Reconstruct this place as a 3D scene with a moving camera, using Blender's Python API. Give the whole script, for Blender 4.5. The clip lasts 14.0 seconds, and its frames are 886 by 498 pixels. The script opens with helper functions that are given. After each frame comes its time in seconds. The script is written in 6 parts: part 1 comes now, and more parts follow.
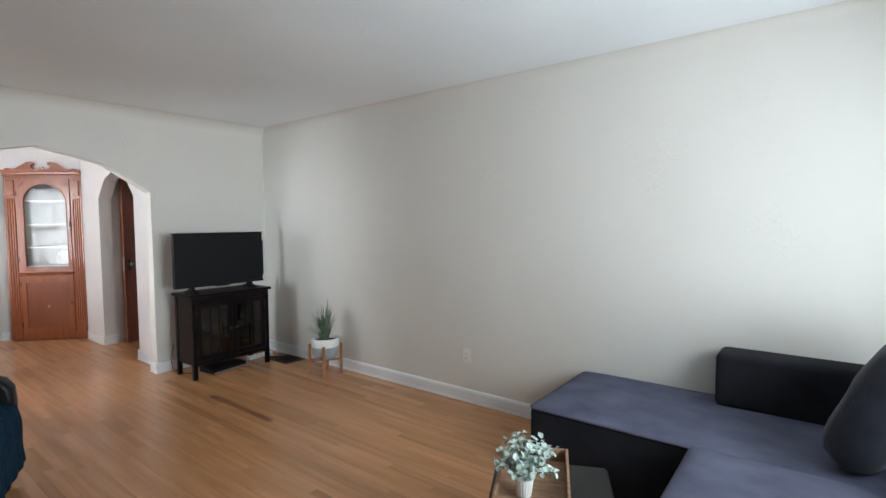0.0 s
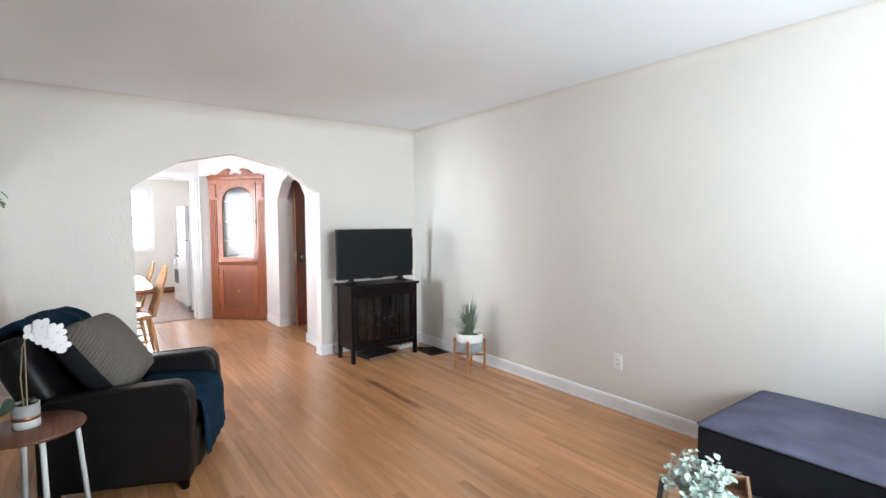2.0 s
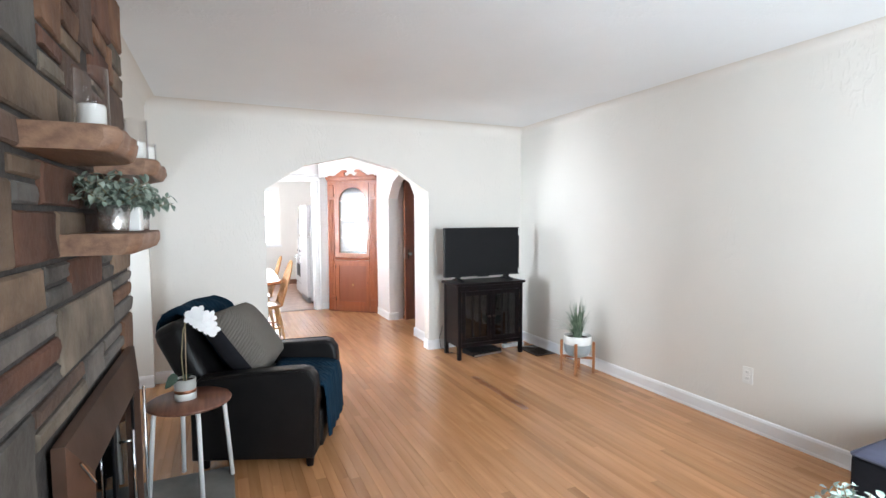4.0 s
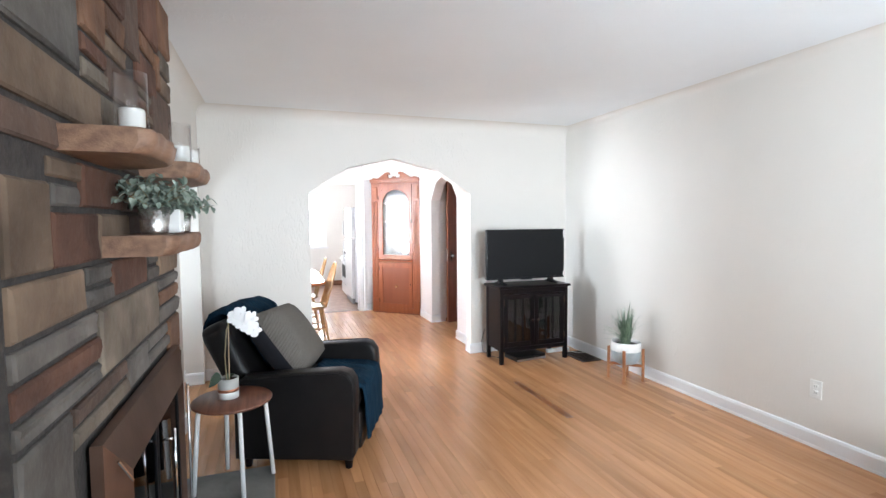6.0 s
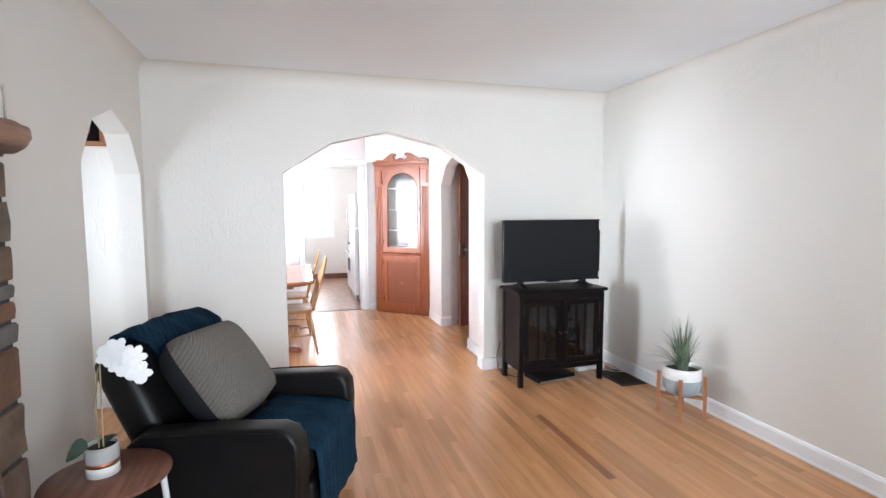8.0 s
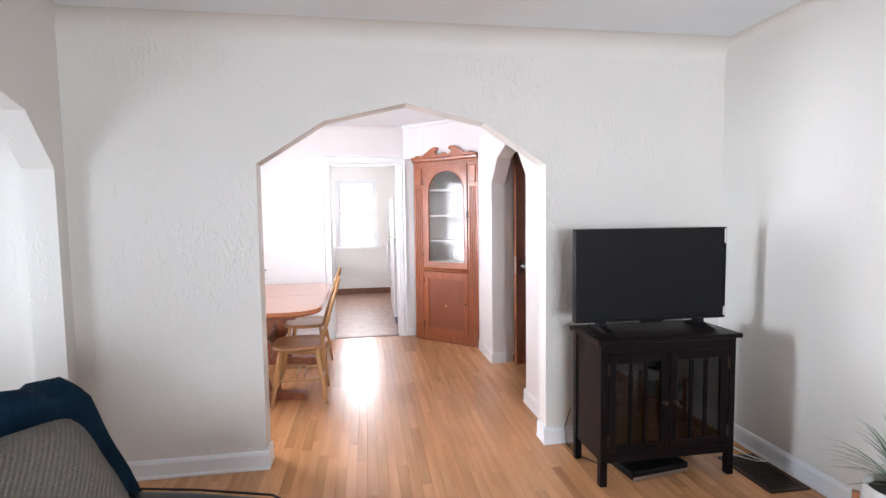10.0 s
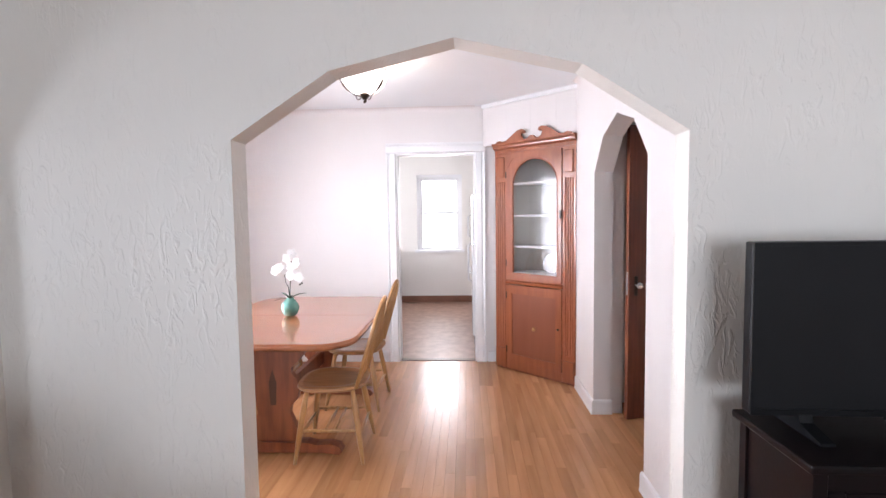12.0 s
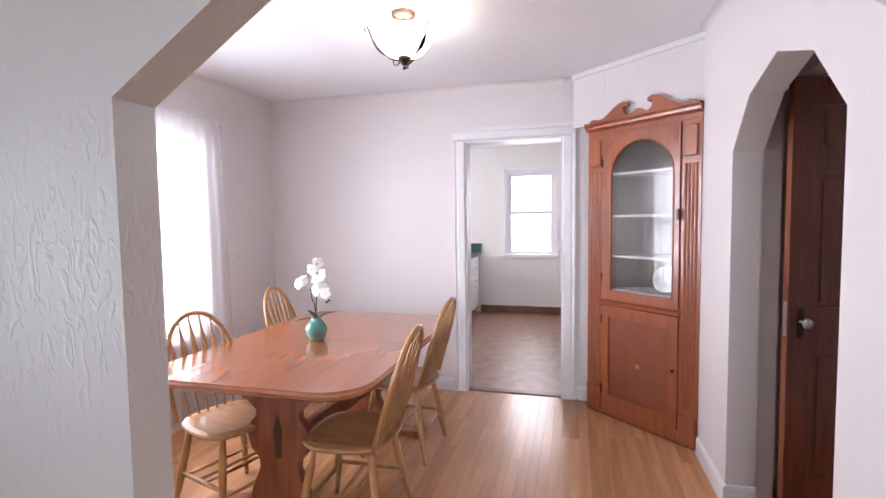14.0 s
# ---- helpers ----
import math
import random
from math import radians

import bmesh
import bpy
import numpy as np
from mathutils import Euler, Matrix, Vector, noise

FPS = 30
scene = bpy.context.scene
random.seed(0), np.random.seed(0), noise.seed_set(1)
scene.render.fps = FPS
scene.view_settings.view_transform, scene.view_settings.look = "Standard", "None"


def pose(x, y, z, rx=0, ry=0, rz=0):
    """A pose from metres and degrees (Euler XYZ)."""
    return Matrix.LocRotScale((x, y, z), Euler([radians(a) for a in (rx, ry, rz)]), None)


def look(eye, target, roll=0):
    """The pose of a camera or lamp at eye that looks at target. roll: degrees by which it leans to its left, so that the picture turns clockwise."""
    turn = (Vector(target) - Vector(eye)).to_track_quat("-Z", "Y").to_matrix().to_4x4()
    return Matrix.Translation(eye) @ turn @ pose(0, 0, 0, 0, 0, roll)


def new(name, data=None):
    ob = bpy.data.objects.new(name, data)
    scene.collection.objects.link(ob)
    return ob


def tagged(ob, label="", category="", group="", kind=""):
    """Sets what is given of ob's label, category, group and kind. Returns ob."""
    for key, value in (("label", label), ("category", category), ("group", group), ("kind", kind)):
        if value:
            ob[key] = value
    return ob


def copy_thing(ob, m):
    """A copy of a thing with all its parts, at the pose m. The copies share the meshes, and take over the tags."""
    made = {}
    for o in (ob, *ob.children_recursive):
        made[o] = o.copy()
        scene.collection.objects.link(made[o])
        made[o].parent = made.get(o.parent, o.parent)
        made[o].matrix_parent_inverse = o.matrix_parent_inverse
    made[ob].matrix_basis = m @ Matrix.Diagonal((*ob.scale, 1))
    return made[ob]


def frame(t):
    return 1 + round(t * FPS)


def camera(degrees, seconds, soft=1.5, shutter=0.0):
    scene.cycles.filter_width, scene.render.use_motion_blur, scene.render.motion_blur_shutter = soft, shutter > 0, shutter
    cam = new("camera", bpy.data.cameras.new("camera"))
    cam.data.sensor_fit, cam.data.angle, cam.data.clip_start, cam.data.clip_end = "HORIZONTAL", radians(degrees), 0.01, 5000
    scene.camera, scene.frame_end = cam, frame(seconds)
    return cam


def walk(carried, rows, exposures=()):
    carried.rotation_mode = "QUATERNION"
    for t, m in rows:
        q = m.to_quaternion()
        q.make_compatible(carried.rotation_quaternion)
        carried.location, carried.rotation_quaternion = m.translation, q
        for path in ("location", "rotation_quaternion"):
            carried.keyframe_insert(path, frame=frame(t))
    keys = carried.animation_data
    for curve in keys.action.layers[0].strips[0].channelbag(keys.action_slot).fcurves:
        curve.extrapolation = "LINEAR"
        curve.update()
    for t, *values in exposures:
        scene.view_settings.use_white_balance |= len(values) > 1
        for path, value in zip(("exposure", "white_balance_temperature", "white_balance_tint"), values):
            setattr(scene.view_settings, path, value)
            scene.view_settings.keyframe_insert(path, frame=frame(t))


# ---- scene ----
# camera and walk
cam = camera(84.3, 14.0)
PATH = [
    (0, (-1.072, 0.242, 1.444), (-2.297, 1.819, 1.328), -0.4),
    (0.5, (-1.092, 0.246, 1.43), (-2.437, 1.722, 1.317), -0.3),
    (1, (-1.114, 0.227, 1.436), (-2.561, 1.603, 1.317), -0.4),
    (1.5, (-1.127, 0.221, 1.432), (-2.664, 1.496, 1.314), -0.3),
    (2, (-1.145, 0.201, 1.431), (-2.755, 1.382, 1.314), -0.3),
    (2.5, (-1.148, 0.194, 1.439), (-2.821, 1.282, 1.318), -0.3),
    (3, (-1.151, 0.18, 1.459), (-2.878, 1.179, 1.33), -0.3),
    (3.5, (-1.159, 0.159, 1.453), (-2.934, 1.072, 1.325), -0.3),
    (4, (-1.161, 0.154, 1.446), (-2.979, 0.978, 1.32), -0.3),
    (6.3, (-1.231, 0.234, 1.443), (-3.121, 0.877, 1.317), -0.5),
    (6.5, (-1.311, 0.261, 1.447), (-3.2, 0.904, 1.307), -0.5),
    (7, (-1.529, 0.347, 1.432), (-3.418, 0.986, 1.287), -0.6),
    (7.2, (-1.626, 0.409, 1.441), (-3.52, 1.033, 1.289), -0.5),
    (9.5, (-2.943, 1.016, 1.435), (-4.895, 1.43, 1.296), -0.8),
    (10, (-3.235, 1.137, 1.425), (-5.207, 1.441, 1.291), -0.8),
    (10.5, (-3.498, 1.254, 1.427), (-5.487, 1.418, 1.294), -0.9),
    (11, (-3.765, 1.317, 1.44), (-5.758, 1.403, 1.304), -0.9),
    (11.5, (-4.028, 1.383, 1.434), (-6.023, 1.374, 1.301), -0.8),
    (12, (-4.272, 1.415, 1.429), (-6.265, 1.315, 1.298), -0.8),
    (12.5, (-4.52, 1.456, 1.416), (-6.504, 1.243, 1.286), -0.7),
    (13, (-4.744, 1.504, 1.42), (-6.712, 1.176, 1.289), -0.8),
    (13.5, (-4.953, 1.546, 1.421), (-6.902, 1.114, 1.295), -0.6),
    (14, (-5.147, 1.587, 1.432), (-7.074, 1.066, 1.306), -0.8),
]
EXPOSURES = [(0.0, -0.82, 6240, 7), (1.0, -0.38, 6240, 8), (2.0, -0.06, 6240, 9), (3.0, 0.05, 6200, 9), (6.5, 0.25, 6120, 10), (9.5, -0.08, 6150, 14), (11.0, -0.21, 6220, 16), (12.5, -0.35, 6220, 18), (13.5, -0.49, 6220, 20), (14.0, -0.68, 6170, 21)]
walk(cam, [(t, look(eye, target, roll)) for t, eye, target, roll in PATH], EXPOSURES)

# world, sky and large lights
world = bpy.data.worlds.new("world")
scene.world = world
world.use_nodes = True
wn = world.node_tree.nodes
sky = wn.new("ShaderNodeTexSky")
sky.sky_type, sky.sun_disc = "NISHITA", False
sky.sun_elevation, sky.sun_rotation = radians(42), radians(60)
world.node_tree.links.new(sky.outputs[0], wn["Background"].inputs[0])
wn["Background"].inputs[1].default_value = 0.12


def area(name, eye, target, w, h, power, colour):
    data = bpy.data.lights.new(name, "AREA")
    data.shape, data.size, data.size_y, data.energy, data.color = "RECTANGLE", w, h, power, colour
    lamp = new(name, data)
    lamp.matrix_world = look(eye, target)
    return lamp


DAY = (0.92, 0.97, 1.0)
front_light = area("window_light_front", (0.05, 1.98, 1.45), (-3, 2.45, 1.5), 1.85, 1.4, 104, (0.875, 0.955, 1.0))
front_light.data.spread = radians(125)
foyer_light = area("window_light_foyer", (-5.80, -2.15, 1.15), (-5.80, 0, 1.17), 0.24, 1.5, 8.5, (0.84, 0.93, 1.0))
foyer_light.data.spread = radians(40)
door_light = area("window_light_front_door", (-4.55, -2.15, 1.2), (-5.98, 0.6, 1.5), 0.55, 0.9, 4.6, (0.86, 0.94, 1.0))
door_light.data.spread = radians(70)
dining_light = area("window_light_dining", (-7.3, -1.12, 1.35), (-7.3, 1, 1.2), 0.6, 1.45, 88, DAY)
dining_light.data.spread = radians(135)
area("window_light_kitchen", (-12.5, 0.95, 1.5), (-9, 0.95, 1.2), 0.7, 1.2, 24, (1.0, 0.97, 0.94))
# added lamp in an unseen, assumed window; it brightens the kitchen's end wall
area("added_light_kitchen_side", (-11.4, -1.22, 1.55), (-11.0, 1, 1.1), 0.9, 0.8, 50, (1.0, 0.97, 0.94))

# ---- materials ----
def mat(name, base, rough=0.5, metal=0.0, second=None, scale=6.0, detail=4.0, bump=0.0, bump_scale=60.0, stretch=(1, 1, 1),
        spread=0.0, coat=0.0, mix=(0.35, 0.65), sheen=0.0, spec=0.5, rare=1.0):
    """A node material: two base colours mixed by noise at one scale, relief at a finer one, and a shift from piece to piece."""
    m = bpy.data.materials.new(name)
    m.use_nodes = True
    nt = m.node_tree
    n, l = nt.nodes, nt.links
    b = n["Principled BSDF"]
    b.inputs["Roughness"].default_value, b.inputs["Metallic"].default_value = rough, metal
    b.inputs["Coat Weight"].default_value, b.inputs["Coat Roughness"].default_value = coat, 0.15
    b.inputs["Sheen Weight"].default_value = sheen
    b.inputs["Specular IOR Level"].default_value = spec
    co = n.new("ShaderNodeTexCoord")
    mp = n.new("ShaderNodeMapping")
    mp.inputs["Scale"].default_value = stretch
    l.new(co.outputs["Object"], mp.inputs["Vector"])
    tex = n.new("ShaderNodeTexNoise")
    tex.inputs["Scale"].default_value, tex.inputs["Detail"].default_value = scale, detail
    l.new(mp.outputs[0], tex.inputs["Vector"])
    ramp = n.new("ShaderNodeValToRGB")
    ramp.color_ramp.elements[0].position, ramp.color_ramp.elements[1].position = mix
    ramp.color_ramp.elements[0].color = (*base, 1)
    ramp.color_ramp.elements[1].color = (*(second or [c * 0.9 for c in base]), 1)
    l.new(tex.outputs["Fac"], ramp.inputs[0])
    out = ramp.outputs[0]
    if spread:
        info = n.new("ShaderNodeObjectInfo")
        geo = n.new("ShaderNodeNewGeometry")
        add = n.new("ShaderNodeMath")
        add.operation = "ADD"
        l.new(info.outputs["Random"], add.inputs[0])
        l.new(geo.outputs["Random Per Island"], add.inputs[1])
        fr = n.new("ShaderNodeMath")
        fr.operation = "FRACT"
        l.new(add.outputs[0], fr.inputs[0])
        rng = n.new("ShaderNodeMapRange")
        rng.inputs["To Min"].default_value, rng.inputs["To Max"].default_value = 1 - spread, 1 + spread
        pw = n.new("ShaderNodeMath")
        pw.operation = "POWER"
        pw.inputs[1].default_value = rare
        l.new(fr.outputs[0], pw.inputs[0])
        l.new(pw.outputs[0], rng.inputs["Value"])
        hsv = n.new("ShaderNodeHueSaturation")
        l.new(rng.outputs[0], hsv.inputs["Value"])
        l.new(out, hsv.inputs["Color"])
        shift = n.new("ShaderNodeVectorMath")
        shift.operation = "ADD"
        l.new(mp.outputs[0], shift.inputs[0])
        big = n.new("ShaderNodeMath")
        big.operation = "MULTIPLY"
        big.inputs[1].default_value = 37.0
        l.new(fr.outputs[0], big.inputs[0])
        l.new(big.outputs[0], shift.inputs[1])
        l.new(shift.outputs[0], tex.inputs["Vector"])
        out = hsv.outputs[0]
    l.new(out, b.inputs["Base Color"])
    if bump:
        fine = n.new("ShaderNodeTexNoise")
        fine.inputs["Scale"].default_value, fine.inputs["Detail"].default_value = bump_scale, 5
        l.new(mp.outputs[0], fine.inputs["Vector"])
        bp = n.new("ShaderNodeBump")
        bp.inputs["Strength"].default_value, bp.inputs["Distance"].default_value = bump, 0.01
        l.new(fine.outputs["Fac"], bp.inputs["Height"])
        l.new(bp.outputs[0], b.inputs["Normal"])
    return m


def plaster(name, base, strength, low=0.5, high=0.7):
    """Hand-trowelled plaster: patches of raised strokes on a smooth ground."""
    m = mat(name, base, 0.55, second=[c * 0.96 for c in base], scale=1.3)
    n, l = m.node_tree.nodes, m.node_tree.links
    co = n.new("ShaderNodeTexCoord")
    mp = n.new("ShaderNodeMapping")
    mp.inputs["Scale"].default_value = (1, 1, 0.42)
    l.new(co.outputs["Object"], mp.inputs["Vector"])
    warp = n.new("ShaderNodeTexNoise")
    warp.inputs["Scale"].default_value, warp.inputs["Detail"].default_value, warp.inputs["Distortion"].default_value = 25, 3, 1.6
    l.new(mp.outputs[0], warp.inputs["Vector"])
    cut = n.new("ShaderNodeMapRange")
    cut.inputs["From Min"].default_value, cut.inputs["From Max"].default_value = 0.50, 0.68
    l.new(warp.outputs["Fac"], cut.inputs["Value"])
    patch = n.new("ShaderNodeTexNoise")
    patch.inputs["Scale"].default_value, patch.inputs["Detail"].default_value = 2.4, 2
    l.new(co.outputs["Object"], patch.inputs["Vector"])
    pc = n.new("ShaderNodeMapRange")
    pc.inputs["From Min"].default_value, pc.inputs["From Max"].default_value = low, high
    pc.inputs["To Min"].default_value = 0.10
    l.new(patch.outputs["Fac"], pc.inputs["Value"])
    mul = n.new("ShaderNodeMath")
    mul.operation = "MULTIPLY"
    l.new(cut.outputs[0], mul.inputs[0])
    l.new(pc.outputs[0], mul.inputs[1])
    fine = n.new("ShaderNodeTexNoise")
    fine.inputs["Scale"].default_value, fine.inputs["Detail"].default_value = 9, 4
    l.new(co.outputs["Object"], fine.inputs["Vector"])
    mad = n.new("ShaderNodeMath")
    mad.operation = "MULTIPLY_ADD"
    mad.inputs[1].default_value = 0.5
    l.new(fine.outputs["Fac"], mad.inputs[0])
    l.new(mul.outputs[0], mad.inputs[2])
    bp = n.new("ShaderNodeBump")
    bp.inputs["Strength"].default_value, bp.inputs["Distance"].default_value = strength, 0.006
    l.new(mad.outputs[0], bp.inputs["Height"])
    l.new(bp.outputs[0], n["Principled BSDF"].inputs["Normal"])
    return m


WALL = plaster("wall_plaster", (0.71, 0.675, 0.627), 0.27)
WALL_ARCH = plaster("arch_wall_plaster", (0.71, 0.675, 0.627), 0.42, 0.38, 0.62)
WALL_KITCHEN = plaster("kitchen_plaster", (0.80, 0.775, 0.735), 0.1)
WALL_DINING = plaster("dining_plaster", (0.765, 0.73, 0.722), 0.2)
CEIL = plaster("ceiling_plaster", (0.85, 0.87, 0.89), 0.3)
TRIM = mat("white_trim_paint", (0.82, 0.82, 0.83), 0.35, second=(0.76, 0.76, 0.77), scale=3, bump=0.05, bump_scale=30)
OAK = mat("oak_floor", (0.54, 0.274, 0.124), 0.27, second=(0.388, 0.178, 0.075), scale=2.6, detail=6, stretch=(0.5, 6, 6), spread=0.19,
          bump=0.05, bump_scale=40, coat=0.12, spec=0.42, rare=0.45, mix=(0.3, 0.7))
OAK_DARK = mat("dark_oak_board", (0.34, 0.135, 0.055), 0.3, second=(0.25, 0.095, 0.04), scale=2.6, detail=6, stretch=(0.5, 6, 6), spread=0.1, bump=0.05, bump_scale=40, coat=0.1)
SUBFLOOR = mat("floor_gap", (0.16, 0.08, 0.04), 0.8)
LINO = mat("kitchen_vinyl", (0.36, 0.215, 0.15), 0.42, second=(0.25, 0.14, 0.10), scale=9, bump=0.03)
CHERRY = mat("cherry_wood", (0.34, 0.10, 0.036), 0.32, second=(0.27, 0.072, 0.026), scale=4, detail=6, stretch=(8, 8, 0.7), coat=0.3, bump=0.04)
BLACK_WOOD = mat("black_painted_wood", (0.005, 0.004, 0.0045), 0.33, second=(0.008, 0.0042, 0.0045), scale=8, bump=0.03, spec=0.12)
BLACK_PLASTIC = mat("black_plastic", (0.005, 0.005, 0.006), 0.4, spec=0.18)
SCREEN = mat("dark_screen", (0.007, 0.007, 0.008), 0.5, spec=0.16)
LEATHER = mat("black_leather", (0.006, 0.0055, 0.006), 0.42, second=(0.009, 0.008, 0.008), scale=9, bump=0.12, bump_scale=160, spec=0.27)
SUEDE = mat("slate_blue_microfibre", (0.122, 0.127, 0.185), 0.95, second=(0.066, 0.069, 0.104), scale=5, detail=7, stretch=(0.9, 1.3, 1), bump=0.2, bump_scale=120, spec=0.2, mix=(0.3, 0.75))
DARK_FABRIC = mat("charcoal_fabric", (0.016, 0.016, 0.020), 0.95, second=(0.024, 0.024, 0.029), scale=6, bump=0.1, bump_scale=250, spec=0.15)


# ---- mesh helpers ----
def mesh(bm, name, material, smooth=False):
    me = bpy.data.meshes.new(name)
    bm.normal_update()
    bm.to_mesh(me)
    bm.free()
    if material:
        for mt in (material if isinstance(material, (list, tuple)) else [material]):
            me.materials.append(mt)
    if smooth:
        for p in me.polygons:
            p.use_smooth = True
    return me


def part(name, bm, material, parent=None, label="", smooth=False, at=None):
    ob = new(name, mesh(bm, name, material, smooth))
    if parent:
        ob.parent = parent
    if at is not None:
        ob.matrix_basis = at
    if label:
        ob["label"] = label
    return ob


def thing(name, label, category, at=None, group="", kind=""):
    ob = new(name)
    ob.empty_display_size = 0.1
    if at is not None:
        ob.matrix_basis = at
    return tagged(ob, label, category, group, kind)


def add_box(bm, x0, x1, y0, y1, z0, z1, bevel=0.0, seg=1, m=None):
    r = bmesh.ops.create_cube(bm, size=1, matrix=Matrix.LocRotScale(((x0 + x1) / 2, (y0 + y1) / 2, (z0 + z1) / 2), None, (x1 - x0, y1 - y0, z1 - z0)))
    vs = r["verts"]
    if bevel:
        es = list({e for v in vs for e in v.link_edges})
        out = bmesh.ops.bevel(bm, geom=es, offset=bevel, segments=seg, affect="EDGES", profile=0.5)
        vs = list({v for f in out["faces"] for v in f.verts} | {v for v in vs if v.is_valid})
    if m is not None:
        bmesh.ops.transform(bm, matrix=m, verts=vs)
    return vs


def box(x0, x1, y0, y1, z0, z1, bevel=0.0, seg=1, m=None):
    bm = bmesh.new()
    add_box(bm, x0, x1, y0, y1, z0, z1, bevel, seg, m)
    return bm


def add_prism(bm, pts, axis, a, b):
    """A flat outline pts extruded from a to b along an axis; the outline's coordinates are the two other axes in order."""
    def place(p, c):
        q = list(p)
        q.insert("xyz".index(axis), c)
        return Vector(q)
    lo = [bm.verts.new(place(p, a)) for p in pts]
    hi = [bm.verts.new(place(p, b)) for p in pts]
    faces = [bm.faces.new(lo), bm.faces.new(hi[::-1])]
    for i in range(len(pts)):
        j = (i + 1) % len(pts)
        faces.append(bm.faces.new((lo[j], lo[i], hi[i], hi[j])))
    bmesh.ops.recalc_face_normals(bm, faces=faces)
    bmesh.ops.triangulate(bm, faces=[f for f in faces if len(f.verts) > 4])
    return lo + hi


def prism(pts, axis, a, b):
    bm = bmesh.new()
    add_prism(bm, pts, axis, a, b)
    return bm


def add_tube(bm, pts, radii, sides=8, caps=True):
    """A round bar along points, with a radius for each."""
    pts = [Vector(p) for p in pts]
    if not isinstance(radii, (list, tuple)):
        radii = [radii] * len(pts)
    rings, side = [], None
    for i, p in enumerate(pts):
        d = (pts[min(i + 1, len(pts) - 1)] - pts[max(i - 1, 0)]).normalized()
        if side is None:
            side = d.orthogonal().normalized()
        side = (side - d * side.dot(d)).normalized()
        up = d.cross(side)
        rings.append([bm.verts.new(p + (side * math.cos(k * math.tau / sides) + up * math.sin(k * math.tau / sides)) * radii[i]) for k in range(sides)])
    for a, b in zip(rings, rings[1:]):
        for k in range(sides):
            bm.faces.new((a[k], a[(k + 1) % sides], b[(k + 1) % sides], b[k]))
    if caps:
        bm.faces.new(rings[0][::-1])
        bm.faces.new(rings[-1])


def tube(pts, radii, sides=8, caps=True):
    bm = bmesh.new()
    add_tube(bm, pts, radii, sides, caps)
    return bm


def add_lathe(bm, profile, sides=24, centre=(0, 0)):
    """A profile of (radius, height) turned round the z axis."""
    rings = []
    for r, z in profile:
        if r < 1e-5:
            rings.append([bm.verts.new((centre[0], centre[1], z))])
        else:
            rings.append([bm.verts.new((centre[0] + r * math.cos(k * math.tau / sides), centre[1] + r * math.sin(k * math.tau / sides), z)) for k in range(sides)])
    for a, b in zip(rings, rings[1:]):
        for k in range(sides):
            p, q = a[k % len(a)], a[(k + 1) % len(a)]
            s, t = b[(k + 1) % len(b)], b[k % len(b)]
            vs = []
            for v in (p, q, s, t):
                if v not in vs:
                    vs.append(v)
            if len(vs) > 2:
                bm.faces.new(vs)


def lathe(profile, sides=24):
    bm = bmesh.new()
    add_lathe(bm, profile, sides)
    return bm


def soft(bm, cuts=2):
    bmesh.ops.subdivide_edges(bm, edges=bm.edges[:], cuts=cuts, use_grid_fill=True)
    return bm


def cushion(w, d, h, puff=0.5, n=12, seed=0):
    """A stuffed cushion lying flat: w by d, h thick in the middle, thin at its seams."""
    bm = bmesh.new()
    grid = {}
    for side in (1, -1):
        for i in range(n + 1):
            for j in range(n + 1):
                u, v = 2 * i / n - 1, 2 * j / n - 1
                edge = i in (0, n) or j in (0, n)
                if side == -1 and edge:
                    grid[side, i, j] = grid[1, i, j]
                    continue
                t = ((1 - u ** 4) * (1 - v ** 4)) ** puff
                z = side * h / 2 * t + 0.012 * noise.noise(Vector((u * 2 + seed, v * 2, side))) * t
                grid[side, i, j] = bm.verts.new((u * w / 2 * math.sqrt(1 - 0.15 * v ** 4), v * d / 2 * math.sqrt(1 - 0.15 * u ** 4), z))
    for side in (1, -1):
        for i in range(n):
            for j in range(n):
                q = [grid[side, i, j], grid[side, i + 1, j], grid[side, i + 1, j + 1], grid[side, i, j + 1]]
                bm.faces.new(q if side == 1 else q[::-1])
    return bm


# ---- the plan ----
H = 2.48
X_ARCH, TA, T = -6.07, 0.122, 0.15   # living-room face of the arched wall, its thickness, that of the other walls
Y_RIGHT, Y_LEFT = 3.385, -0.41
X_BACK = 0.0
Y_DR, Y_DL, X_DF = 2.305, -1.05, -9.04   # dining room: hall-side wall, window wall, kitchen wall
X_KF = -12.45


def arch_points(a, b, spring, mid, top, inset=0.225):
    """The outline of a five-sided plaster arch between a and b, from floor to floor."""
    w = b - a
    return [(a, 0), (a, spring), (a + w * inset, mid), ((a + b) / 2, top), (b - w * inset, mid), (b, spring), (b, 0)]


def arched_wall(name, axis, c0, c1, lo, hi, arch, material, label):
    pts = [(lo, 0)] + arch + [(hi, 0), (hi, H), (lo, H)]
    return tagged(part(name, prism(pts, axis, c0, c1), material), label, "wall", kind="structure")


